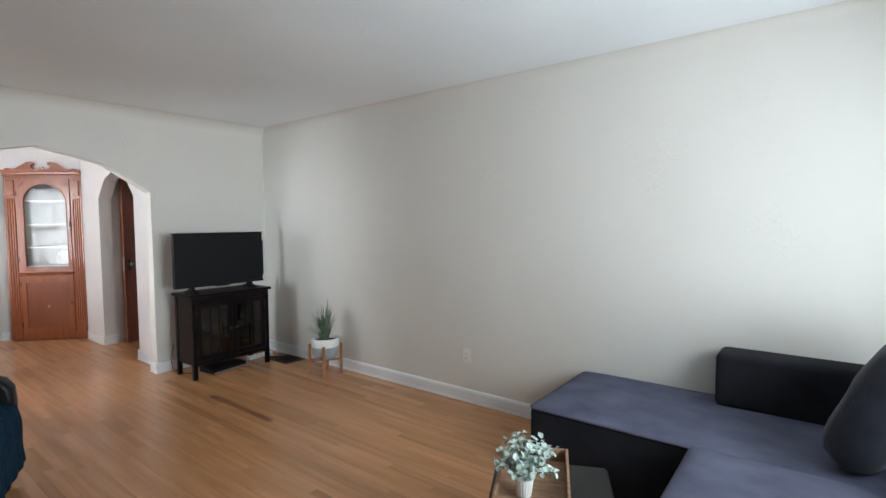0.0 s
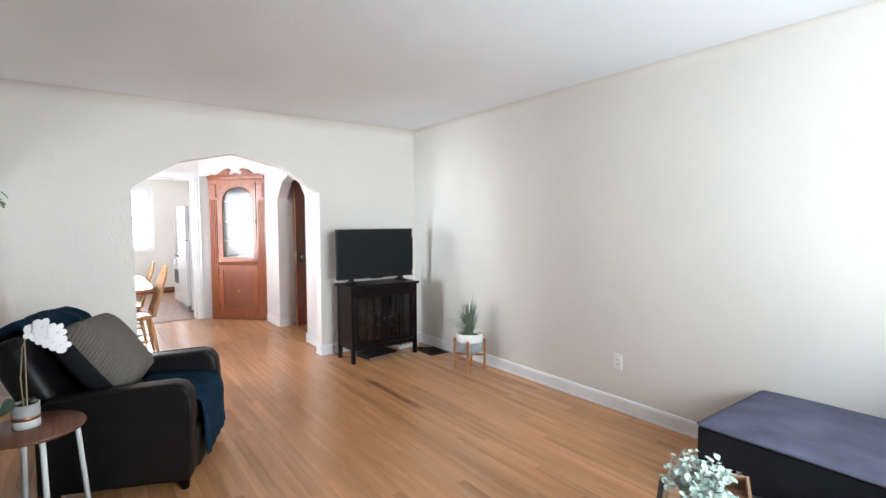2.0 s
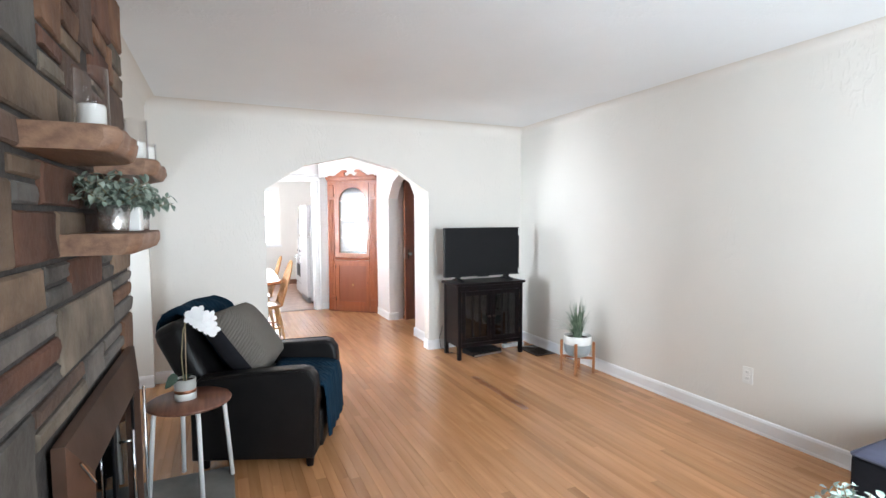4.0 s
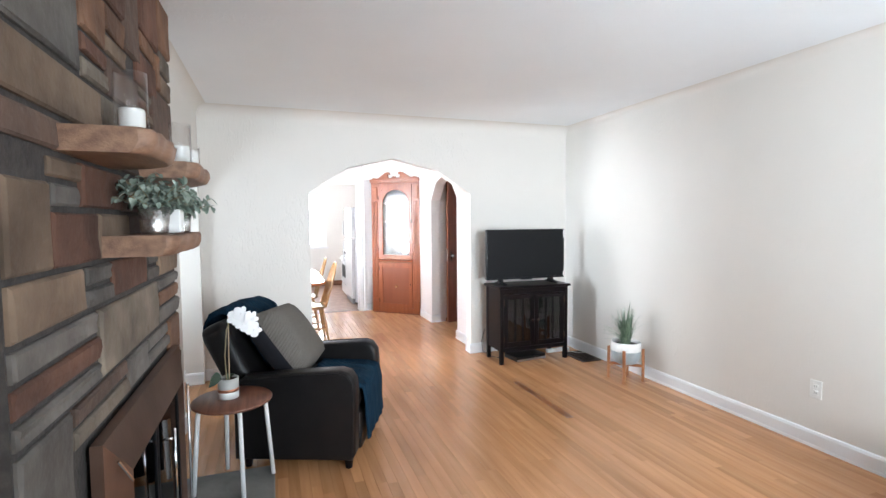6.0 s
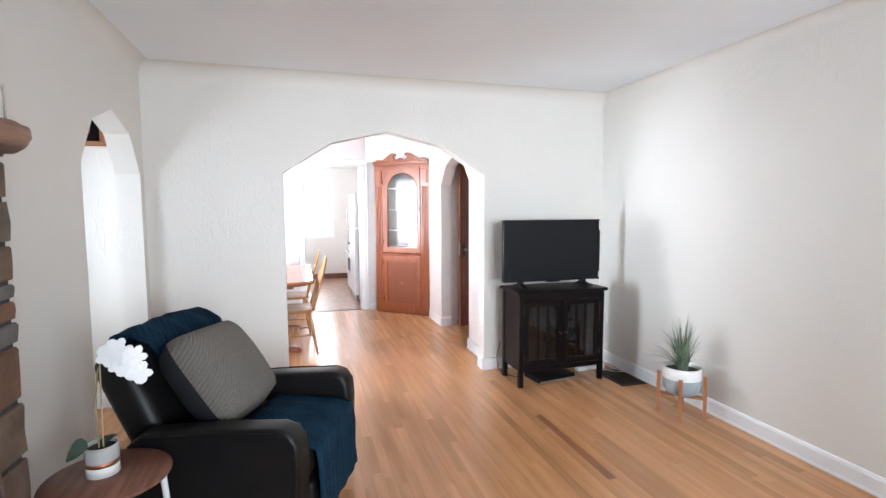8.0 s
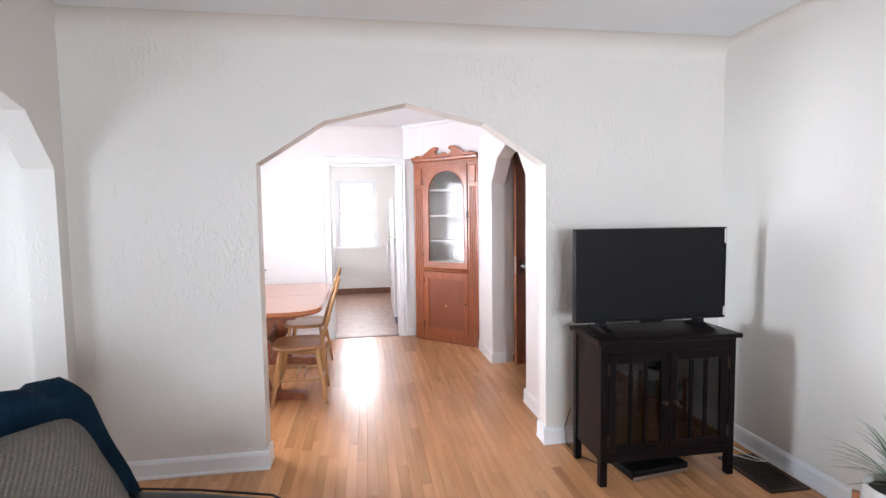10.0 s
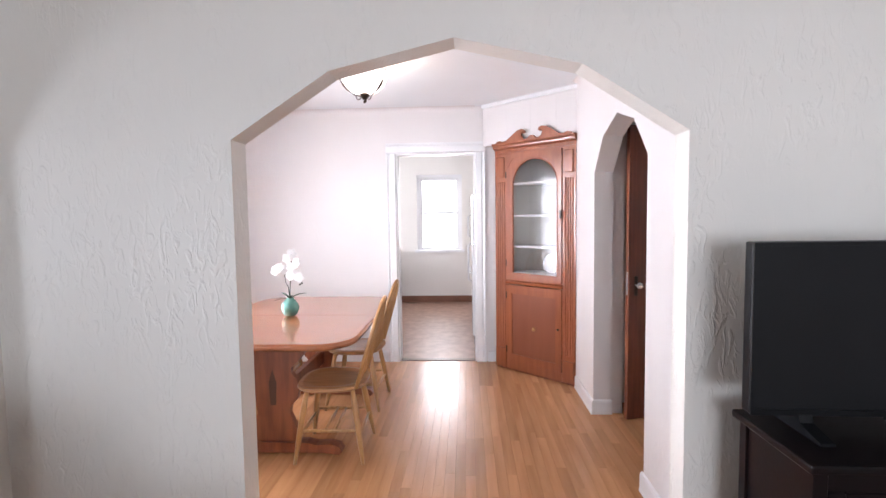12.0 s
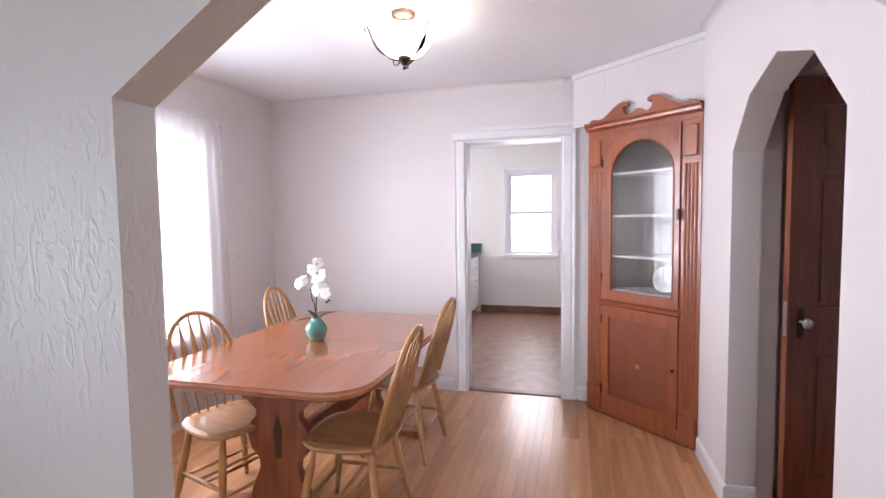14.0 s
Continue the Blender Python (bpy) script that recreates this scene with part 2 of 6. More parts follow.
MAIN_ARCH = arch_points(0.541, 2.205, 1.725, 1.965, 2.07)
arched_wall("wall_arch", "x", X_ARCH - TA, X_ARCH, Y_LEFT - T, Y_RIGHT, MAIN_ARCH, WALL_ARCH, "off-white textured plaster wall with a five-sided archway")
LEFT_ARCH = arch_points(-5.985, -5.0, 1.69, 1.94, 2.045, 0.19)
arched_wall("wall_left", "y", Y_LEFT - T, Y_LEFT, X_ARCH, X_BACK, LEFT_ARCH, WALL, "off-white plaster wall with a narrow archway to the foyer")
HALL_ARCH = arch_points(-7.76, -6.75, 1.725, 1.94, 2.03, 0.21)
arched_wall("wall_hall", "y", Y_DR, Y_DR + 0.13, X_DF - 0.12, X_ARCH - TA, HALL_ARCH, WALL_DINING, "pale plaster wall with a narrow arch to the hall")


def wall_with_hole(name, axis, c0, c1, lo, hi, hole, material, label, top=H):
    """A straight wall across an axis with one rectangular hole (a, b, z0, z1)."""
    a, b, z0, z1 = hole
    bm = bmesh.new()
    if z0 > 0:
        add_prism(bm, [(a, 0), (b, 0), (b, z0), (a, z0)], axis, c0, c1)
    add_prism(bm, [(a, z1), (b, z1), (b, top), (a, top)], axis, c0, c1)
    add_prism(bm, [(lo, 0), (a, 0), (a, top), (lo, top)], axis, c0, c1)
    add_prism(bm, [(b, 0), (hi, 0), (hi, top), (b, top)], axis, c0, c1)
    bmesh.ops.remove_doubles(bm, verts=bm.verts[:], dist=1e-4)
    return tagged(part(name, bm, material), label, "wall", kind="structure")


def plain_wall(name, x0, x1, y0, y1, material, label, z0=0, z1=H):
    return tagged(part(name, box(x0, x1, y0, y1, z0, z1), material), label, "wall", kind="structure")


LIVING_WINDOW = (0.55, 2.95, 0.75, 2.2)
DINING_WINDOW = (-8.22, -6.5, 0.6, 2.1)
# hole for an unseen window, assumed only from the kitchen's brightness
ADDED_SIDE_WINDOW = (-11.95, -10.85, 1.08, 2.05)
KITCHEN_WINDOW = (0.575, 1.33, 0.86, 2.13)
plain_wall("wall_right", X_ARCH, X_BACK, Y_RIGHT, Y_RIGHT + T, WALL, "off-white textured plaster wall of the living room")
wall_with_hole("wall_front", "x", X_BACK, X_BACK + T, Y_LEFT - T, Y_RIGHT + T, LIVING_WINDOW, WALL, "off-white wall with the front window")
wall_with_hole("wall_dining", "y", Y_DL - T, Y_DL, X_DF - 0.12, X_ARCH - TA, DINING_WINDOW, WALL_DINING, "pale dining room wall with a curtained window")
wall_with_hole("wall_kitchen_door", "x", X_DF - 0.12, X_DF, Y_DL, Y_DR, (0.73, 1.495, 0, 2.045), WALL_DINING, "pale plaster wall with the kitchen doorway")
wall_with_hole("wall_kitchen_end", "x", X_KF - T, X_KF, -1.3, 2.5, KITCHEN_WINDOW, WALL_KITCHEN, "pale grey kitchen wall with a window")
wall_with_hole("wall_kitchen_left", "y", -1.3, -1.2, X_KF, X_DF - 0.12, ADDED_SIDE_WINDOW, WALL_DINING, "pale kitchen wall behind the counter")
plain_wall("wall_kitchen_right", X_KF, X_DF - 0.12, 2.3, 2.42, WALL_DINING, "pale kitchen wall behind the refrigerator")
# foyer behind the left archway
wall_with_hole("wall_foyer_outer", "y", -2.35, -2.2, -6.3, -3.9, (-5.95, -4.3, 0.4, 2.1), WALL, "pale foyer wall with the front door light")
plain_wall("wall_foyer_end", -6.3, -6.1, -2.2, Y_LEFT - T, WALL, "off-white foyer wall beside the archway")
plain_wall("wall_foyer_near", -4.0, -3.85, -2.2, Y_LEFT - T, WALL, "off-white foyer wall")
# hall behind the arch in the dining room
plain_wall("wall_hall_back", -8.9, -6.2, 3.6, 3.7, WALL_DINING, "plain hall wall in shade")
plain_wall("wall_hall_end", -9.0, -8.9, Y_DR + 0.13, 3.7, WALL_DINING, "plain hall wall in shade")


def slab(name, x0, x1, y0, y1, z0, z1, material, label, category):
    return tagged(part(name, box(x0, x1, y0, y1, z0, z1), material), label, category, kind="structure")


slab("ceiling_living", X_ARCH - TA, X_BACK + T, Y_LEFT - T, Y_RIGHT + T, H, H + 0.1, CEIL, "white textured plaster ceiling of the living room", "ceiling")
slab("ceiling_dining", X_DF - 0.12, X_ARCH - TA, Y_DL - T, 3.7, H + 0.0, H + 0.1, CEIL, "white plaster ceiling of the dining room", "ceiling")
slab("ceiling_kitchen", X_KF - T, X_DF - 0.12, -1.3, 2.42, H, H + 0.1, CEIL, "white kitchen ceiling", "ceiling")
slab("ceiling_foyer", -6.3, -3.85, -2.35, Y_LEFT - T, H, H + 0.1, CEIL, "white foyer ceiling", "ceiling")
floor = slab("floor", X_DF - 0.04, X_BACK + T, -2.35, 3.7, -0.1, -0.004, SUBFLOOR, "narrow oak strip floor with a satin varnish", "floor")
slab("floor_kitchen", X_KF - T, X_DF - 0.04, -1.3, 2.42, -0.1, -0.002, LINO, "brown patterned vinyl kitchen floor", "floor")


def cove(p, q, out, r, material):
    """A rounded plaster cove from p to q under the ceiling; out is the way the wall faces."""
    p, q, o = Vector((*p, H - 0.001)), Vector((*q, H - 0.001)), Vector((*out, 0))
    arc = [(0.001 + r * (1 - math.cos(a)), -r + r * math.sin(a)) for a in (math.pi / 2 * k / 12 for k in range(13))]
    bm = bmesh.new()
    a, b = ([bm.verts.new(e + o * d + Vector((0, 0, h))) for d, h in arc] for e in (p, q))
    curved = [bm.faces.new((a[k], a[k + 1], b[k + 1], b[k])) for k in range(12)]
    for f in curved:
        f.smooth = True
        f.normal_update()
    if curved[6].normal.dot(o) < 0:
        bmesh.ops.reverse_faces(bm, faces=curved)
    # the plaster behind the curve, up in the corner
    back = [(0.001, -r), (r, 0), (-0.003, 0.004)]
    c, d = ([bm.verts.new(e + o * u + Vector((0, 0, h))) for u, h in back] for e in (p, q))
    for k in ((1, 2), (2, 0)):
        bm.faces.new((c[k[0]], c[k[1]], d[k[1]], d[k[0]]))
    return tagged(part("trim", bm, material), "rounded plaster cove between wall and ceiling", "trim", kind="structure")


cove((X_ARCH, Y_LEFT), (X_ARCH, Y_RIGHT), (1, 0), 0.12, WALL)
cove((X_ARCH, Y_RIGHT), (X_BACK, Y_RIGHT), (0, -1), 0.06, WALL)
cove((X_ARCH, Y_LEFT), (-4.0, Y_LEFT), (0, 1), 0.09, WALL)
cove((-2.32, Y_LEFT), (X_BACK, Y_LEFT), (0, 1), 0.09, WALL)
cove((X_DF, Y_DL), (X_DF, 1.50), (1, 0), 0.05, WALL_DINING)
cove((X_DF, Y_DL), (X_ARCH - TA, Y_DL), (0, 1), 0.05, WALL_DINING)
cove((-8.25, Y_DR), (X_ARCH - TA, Y_DR), (0, -1), 0.05, WALL_DINING)
BASE_PROFILE = [(0, 0), (0.017, 0), (0.017, 0.012), (0.014, 0.02), (0.014, 0.085), (0.009, 0.10), (0, 0.105)]


def baseboard(p, q, out):
    """A moulded baseboard from p to q on the floor; out is the way it faces."""
    p, q, o = Vector((*p, 0)), Vector((*q, 0)), Vector((*out, 0))
    bm = bmesh.new()
    a = [bm.verts.new(p + o * d + Vector((0, 0, z))) for d, z in BASE_PROFILE]
    b = [bm.verts.new(q + o * d + Vector((0, 0, z))) for d, z in BASE_PROFILE]
    fs = [bm.faces.new(a), bm.faces.new(b[::-1])]
    for i in range(len(a)):
        j = (i + 1) % len(a)
        fs.append(bm.faces.new((a[i], a[j], b[j], b[i])))
    bmesh.ops.recalc_face_normals(bm, faces=fs)
    return tagged(part("baseboard", bm, TRIM), "white moulded baseboard along the wall", "baseboard", kind="structure")


baseboard((X_ARCH, Y_RIGHT), (X_BACK, Y_RIGHT), (0, -1))
baseboard((X_ARCH, 2.205 - 0.017), (X_ARCH, Y_RIGHT - 0.017), (1, 0))
baseboard((X_ARCH, Y_LEFT), (X_ARCH, 0.541 + 0.017), (1, 0))
baseboard((X_ARCH - TA, 2.205), (X_ARCH, 2.205), (0, -1))
baseboard((X_ARCH - TA, 0.541), (X_ARCH, 0.541), (0, 1))
baseboard((-5.0, Y_LEFT), (-4.0, Y_LEFT), (0, 1))
baseboard((-5.985, Y_LEFT - T), (-5.985, Y_LEFT), (1, 0))
baseboard((-5.0, Y_LEFT - T), (-5.0, Y_LEFT), (-1, 0))
baseboard((-6.1, -2.2), (-6.1, Y_LEFT - T), (1, 0))
baseboard((-8.3, Y_DR), (-7.76 + 0.017, Y_DR), (0, -1))
baseboard((-6.75 - 0.017, Y_DR), (X_ARCH - TA, Y_DR), (0, -1))
baseboard((-7.76, Y_DR), (-7.76, Y_DR + 0.13), (1, 0))
baseboard((-6.75, Y_DR), (-6.75, Y_DR + 0.13), (-1, 0))
baseboard((X_DF, Y_DL), (X_DF, 0.62), (1, 0))
baseboard((X_DF, 1.61), (X_DF, 1.72), (1, 0))
baseboard((X_ARCH - TA, Y_DL), (X_DF, Y_DL), (0, 1))
baseboard((X_ARCH - TA, Y_DL), (X_ARCH - TA, 0.541), (-1, 0))

# ---- more materials ----
def glass(name, tint=(1, 1, 1), rough=0.02, base_gloss=0.045):
    """A clear pane: see-through, with mirror gloss that grows at a slant."""
    m = bpy.data.materials.new(name)
    m.use_nodes = True
    n, l = m.node_tree.nodes, m.node_tree.links
    n.remove(n["Principled BSDF"])
    clear, gloss, mixer, slant, power, scale = (n.new("ShaderNode" + k) for k in ("BsdfTransparent", "BsdfGlossy", "MixShader", "LayerWeight", "Math", "Math"))
    clear.inputs[0].default_value = (*tint, 1)
    gloss.inputs["Roughness"].default_value = rough
    slant.inputs["Blend"].default_value = 0.5
    power.operation, power.inputs[1].default_value = "POWER", 4.0
    scale.operation, scale.inputs[1].default_value, scale.inputs[2].default_value = "MULTIPLY_ADD", 0.7, base_gloss
    l.new(slant.outputs["Facing"], power.inputs[0])
    l.new(power.outputs[0], scale.inputs[0])
    l.new(scale.outputs[0], mixer.inputs[0])
    l.new(clear.outputs[0], mixer.inputs[1])
    l.new(gloss.outputs[0], mixer.inputs[2])
    l.new(mixer.outputs[0], n["Material Output"].inputs[0])
    return m


def glow(name, colour, strength):
    m = bpy.data.materials.new(name)
    m.use_nodes = True
    b = m.node_tree.nodes["Principled BSDF"]
    b.inputs["Base Color"].default_value = (*colour, 1)
    b.inputs["Emission Color"].default_value = (*colour, 1)
    b.inputs["Emission Strength"].default_value = strength
    return m


def sheer(name):
    m = bpy.data.materials.new(name)
    m.use_nodes = True
    n, l = m.node_tree.nodes, m.node_tree.links
    n.remove(n["Principled BSDF"])
    clear, thin, diff, one, two = (n.new("ShaderNode" + k) for k in ("BsdfTransparent", "BsdfTranslucent", "BsdfDiffuse", "MixShader", "MixShader"))
    thin.inputs[0].default_value = diff.inputs[0].default_value = (0.9, 0.9, 0.92, 1)
    one.inputs[0].default_value, two.inputs[0].default_value = 0.4, 0.55
    l.new(thin.outputs[0], one.inputs[1])
    l.new(diff.outputs[0], one.inputs[2])
    l.new(clear.outputs[0], two.inputs[1])
    l.new(one.outputs[0], two.inputs[2])
    l.new(two.outputs[0], n["Material Output"].inputs[0])
    return m


GLASS = glass("clear_glass")
CABINET_GLASS = glass("cabinet_glass", (1, 1, 1), 0.02, 0.11)
SMOKED = glass("smoked_glass", (0.18, 0.17, 0.17), 0.03, 0.06)
SHEER = sheer("sheer_curtain")
SKYGLOW = glow("bright_daylight", (0.96, 0.98, 1.0), 6.0)
LAMPGLOW = glow("lit_alabaster_glass", (1.0, 0.93, 0.85), 6.0)
HONEY = mat("honey_oak", (0.50, 0.27, 0.105), 0.3, second=(0.39, 0.195, 0.065), scale=5, detail=5, stretch=(9, 9, 1.2), coat=0.25, bump=0.03)
SEATWOOD = mat("seat_oak", (0.46, 0.24, 0.10), 0.28, second=(0.34, 0.16, 0.06), scale=5, detail=5, stretch=(10, 1.2, 6), coat=0.35, bump=0.03)
TABLEWOOD = mat("cherry_table_top", (0.36, 0.125, 0.045), 0.2, second=(0.30, 0.095, 0.034), scale=2.2, detail=4, stretch=(0.5, 6, 6), coat=0.5, bump=0.01, bump_scale=30)
TABLEDARK = mat("cherry_table_base", (0.27, 0.085, 0.035), 0.35, second=(0.17, 0.045, 0.02), scale=4, detail=6, stretch=(6, 6, 0.8), coat=0.2, bump=0.04)
SLAB = mat("live_edge_slab", (0.31, 0.18, 0.112), 0.55, second=(0.15, 0.078, 0.05), scale=4, detail=9, stretch=(1.0, 7, 10), bump=0.25, bump_scale=24, mix=(0.32, 0.72))
WALNUT = mat("walnut_top", (0.20, 0.085, 0.05), 0.4, second=(0.12, 0.045, 0.028), scale=4, detail=6, stretch=(1, 12, 6), bump=0.04)
TEAK = mat("teak_legs", (0.36, 0.15, 0.06), 0.45, second=(0.26, 0.10, 0.04), scale=5, stretch=(8, 8, 1), bump=0.04)
DOORWOOD = mat("mahogany_door", (0.23, 0.062, 0.03), 0.32, second=(0.15, 0.036, 0.017), scale=4, detail=6, stretch=(9, 9, 0.7), coat=0.2, bump=0.03)
TRAYWOOD = mat("rustic_tray_wood", (0.33, 0.20, 0.12), 0.7, second=(0.20, 0.11, 0.06), scale=7, detail=6, stretch=(1.5, 9, 9), bump=0.2)
WHITE_METAL = mat("white_enamel_metal", (0.82, 0.82, 0.82), 0.3)
WHITE_CERAMIC = mat("white_ceramic", (0.80, 0.79, 0.76), 0.35, second=(0.74, 0.73, 0.70), scale=20)
GREY_CERAMIC = mat("grey_blue_glaze", (0.36, 0.41, 0.43), 0.45, second=(0.30, 0.35, 0.37), scale=15, bump=0.05)
GREY_POT = mat("grey_stoneware", (0.42, 0.42, 0.40), 0.7, second=(0.36, 0.36, 0.34), scale=25, bump=0.1)
COPPER = mat("copper_band", (0.55, 0.24, 0.14), 0.3, 0.9)
MERCURY = mat("mercury_glass", (0.72, 0.70, 0.68), 0.22, 0.9, second=(0.42, 0.40, 0.38), scale=30, bump=0.4, bump_scale=70)
TEAL = mat("teal_crackle_glaze", (0.10, 0.30, 0.25), 0.2, second=(0.16, 0.38, 0.32), scale=18, coat=0.4)
WAX = mat("ivory_candle_wax", (0.82, 0.80, 0.76), 0.5)
LEAF = mat("sage_leaf", (0.15, 0.20, 0.155), 0.7, second=(0.34, 0.39, 0.33), scale=30, spread=0.35)
BLADE = mat("grass_blade", (0.10, 0.155, 0.095), 0.55, second=(0.21, 0.265, 0.19), scale=14, spread=0.35)
DARKLEAF = mat("orchid_leaf", (0.015, 0.034, 0.018), 0.7, second=(0.024, 0.046, 0.024), scale=10)
SILVERLEAF = mat("pale_mint_leaf", (0.30, 0.42, 0.36), 0.6, second=(0.60, 0.66, 0.62), scale=30, spread=0.25)
PETAL = mat("white_petal", (0.90, 0.90, 0.90), 0.6, second=(0.86, 0.86, 0.87), scale=20)
PETAL.node_tree.nodes["Principled BSDF"].inputs["Subsurface Weight"].default_value = 0.6
PETAL.node_tree.nodes["Principled BSDF"].inputs["Subsurface Radius"].default_value = (0.003, 0.003, 0.003)
STEM = mat("brown_green_stem", (0.24, 0.20, 0.11), 0.6)
SOIL = mat("dark_moss", (0.05, 0.04, 0.03), 0.95, bump=0.6, bump_scale=80)
NAVY = mat("navy_knit_throw", (0.006, 0.022, 0.042), 0.95, second=(0.010, 0.032, 0.058), scale=10, bump=0.7, bump_scale=75, spec=0.1)
GREY_KNIT = mat("grey_woven_cushion", (0.205, 0.186, 0.163), 0.95, second=(0.138, 0.124, 0.108), scale=170, stretch=(1, 2.2, 1), bump=0.5, bump_scale=220, spec=0.15)
def add_weave(m, scale, depth):
    """Fine diagonal ribs of a woven cloth, as relief."""
    n, l = m.node_tree.nodes, m.node_tree.links
    co, mp, wave, bp = (n.new("ShaderNode" + k) for k in ("TexCoord", "Mapping", "TexWave", "Bump"))
    mp.inputs["Rotation"].default_value = (0, 0, radians(38))
    wave.inputs["Scale"].default_value, wave.inputs["Distortion"].default_value, wave.inputs["Detail"].default_value = scale, 0.6, 2
    bp.inputs["Strength"].default_value, bp.inputs["Distance"].default_value = depth, 0.004
    l.new(co.outputs["Object"], mp.inputs["Vector"])
    l.new(mp.outputs[0], wave.inputs["Vector"])
    l.new(wave.outputs["Fac"], bp.inputs["Height"])
    old = n["Principled BSDF"].inputs["Normal"].links
    if old:
        l.new(old[0].from_socket, bp.inputs["Normal"])
    l.new(bp.outputs[0], n["Principled BSDF"].inputs["Normal"])


add_weave(GREY_KNIT, 26, 0.6)
add_weave(NAVY, 12, 0.8)
BRONZE = mat("oil_rubbed_bronze", (0.055, 0.035, 0.024), 0.42, 0.8)
BRASS_DARK = mat("aged_bronze_surround", (0.22, 0.135, 0.10), 0.3, 0.6, second=(0.12, 0.07, 0.052), scale=4, detail=7, bump=0.08, bump_scale=14)
STEEL = mat("brushed_steel", (0.55, 0.55, 0.56), 0.3, 1.0)
CHROME = mat("chrome", (0.7, 0.7, 0.72), 0.12, 1.0)
APPLIANCE = mat("white_appliance_enamel", (0.80, 0.81, 0.83), 0.25, second=(0.77, 0.78, 0.80), scale=2)
COUNTER = mat("dark_green_laminate", (0.03, 0.06, 0.055), 0.25, second=(0.05, 0.09, 0.08), scale=40)
# soot of the firebox, and the painted shade of the duct and outlet slots
SOOT_AND_HOLES = mat("soot_and_hole_shade", (0.015, 0.014, 0.014), 0.9, bump=0.4, bump_scale=20)
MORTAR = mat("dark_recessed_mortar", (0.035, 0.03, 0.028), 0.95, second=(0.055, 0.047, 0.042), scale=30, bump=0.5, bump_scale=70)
KBASE = mat("brown_kitchen_base", (0.22, 0.095, 0.05), 0.5, second=(0.16, 0.065, 0.035), scale=5)
PLASTIC_WHITE = mat("white_plastic", (0.80, 0.79, 0.76), 0.35)
HEARTHSTONE = mat("grey_hearth_slate", (0.20, 0.19, 0.175), 0.6, second=(0.13, 0.125, 0.115), scale=5, detail=7, bump=0.3, bump_scale=18)
CABINET_IN = mat("cabinet_interior_paint", (0.64, 0.65, 0.60), 0.6, second=(0.60, 0.61, 0.56), scale=3)


def stone(name, a, b):
    dim = 0.72
    return mat(name, [c * dim for c in a], 0.85, second=[c * dim * 0.6 for c in b], scale=4.5, detail=12, bump=1.0, bump_scale=17, spread=0.2, mix=(0.36, 0.66))


STONES = [stone("tan_sandstone", (0.285, 0.195, 0.13), (0.22, 0.145, 0.095)), stone("rust_sandstone", (0.21, 0.097, 0.06), (0.155, 0.068, 0.043)),
          stone("grey_sandstone", (0.215, 0.192, 0.17), (0.145, 0.127, 0.112)), stone("brown_sandstone", (0.17, 0.106, 0.077), (0.12, 0.075, 0.056)),
          stone("buff_sandstone", (0.31, 0.25, 0.19), (0.225, 0.178, 0.132)), stone("orange_sandstone", (0.275, 0.142, 0.08), (0.21, 0.103, 0.058))]


# ---- windows, casings and doors ----
def window(axis, c, hole, name, label, out):
    """A double-hung sash window in a wall hole: frame, sill, two sashes with panes."""
    a, b, z0, z1 = hole
    w = thing(name, label, "window", kind="structure")

    def bar(nm, p0, p1, q0, q1, d0, d1):
        lo, hi = sorted((c + out * d0, c + out * d1))
        bm = box(lo, hi, p0, p1, q0, q1) if axis == "x" else box(p0, p1, lo, hi, q0, q1)
        return part(nm, bm, TRIM, w)
    f = 0.05
    for nm, p0, p1, q0, q1 in (("window_frame", a, a + f, z0, z1), ("window_frame", b - f, b, z0, z1), ("window_frame", a + f, b - f, z1 - f, z1)):
        bar(nm, p0, p1, q0, q1, 0.04, 0.12)
    bar("window_sill", a - 0.04, b + 0.04, z0 - 0.025, z0 + 0.02, -0.04, 0.12)
    zm = (z0 + z1) / 2
    for s0, s1, d in ((z0 + 0.02, zm + 0.02, 0.05), (zm - 0.02, z1 - f, 0.08)):
        for p0, p1, q0, q1 in ((a + f, a + f + 0.04, s0, s1), (b - f - 0.04, b - f, s0, s1), (a + f + 0.04, b - f - 0.04, s0, s0 + 0.045), (a + f + 0.04, b - f - 0.04, s1 - 0.045, s1)):
            bar("sash_rail", p0, p1, q0, q1, d, d + 0.03)
        lo, hi = sorted((c + out * (d + 0.012), c + out * (d + 0.016)))
        pb = (a + f + 0.04, b - f - 0.04, s0 + 0.045, s1 - 0.045)
        bm = box(lo, hi, pb[0], pb[1], pb[2], pb[3]) if axis == "x" else box(pb[0], pb[1], lo, hi, pb[2], pb[3])
        p = part("pane", bm, GLASS, w)
        p.visible_shadow = False
    return w


window("x", X_BACK, LIVING_WINDOW, "window_1", "large white double-hung front window", 1)
window("y", Y_DL, DINING_WINDOW, "window_2", "white double-hung dining room window behind sheers", -1)
window("x", X_KF, KITCHEN_WINDOW, "window_3", "white double-hung kitchen window, bright outside", -1)
window("y", -2.2, (-5.95, -4.3, 0.4, 2.1), "window_4", "tall white foyer window", -1)


def backdrop(x0, x1, y0, y1, z0, z1, material=None):
    return tagged(part("backdrop", box(x0, x1, y0, y1, z0, z1), material or SKYGLOW), "overexposed daylight outside the window", "sky", kind="structure")


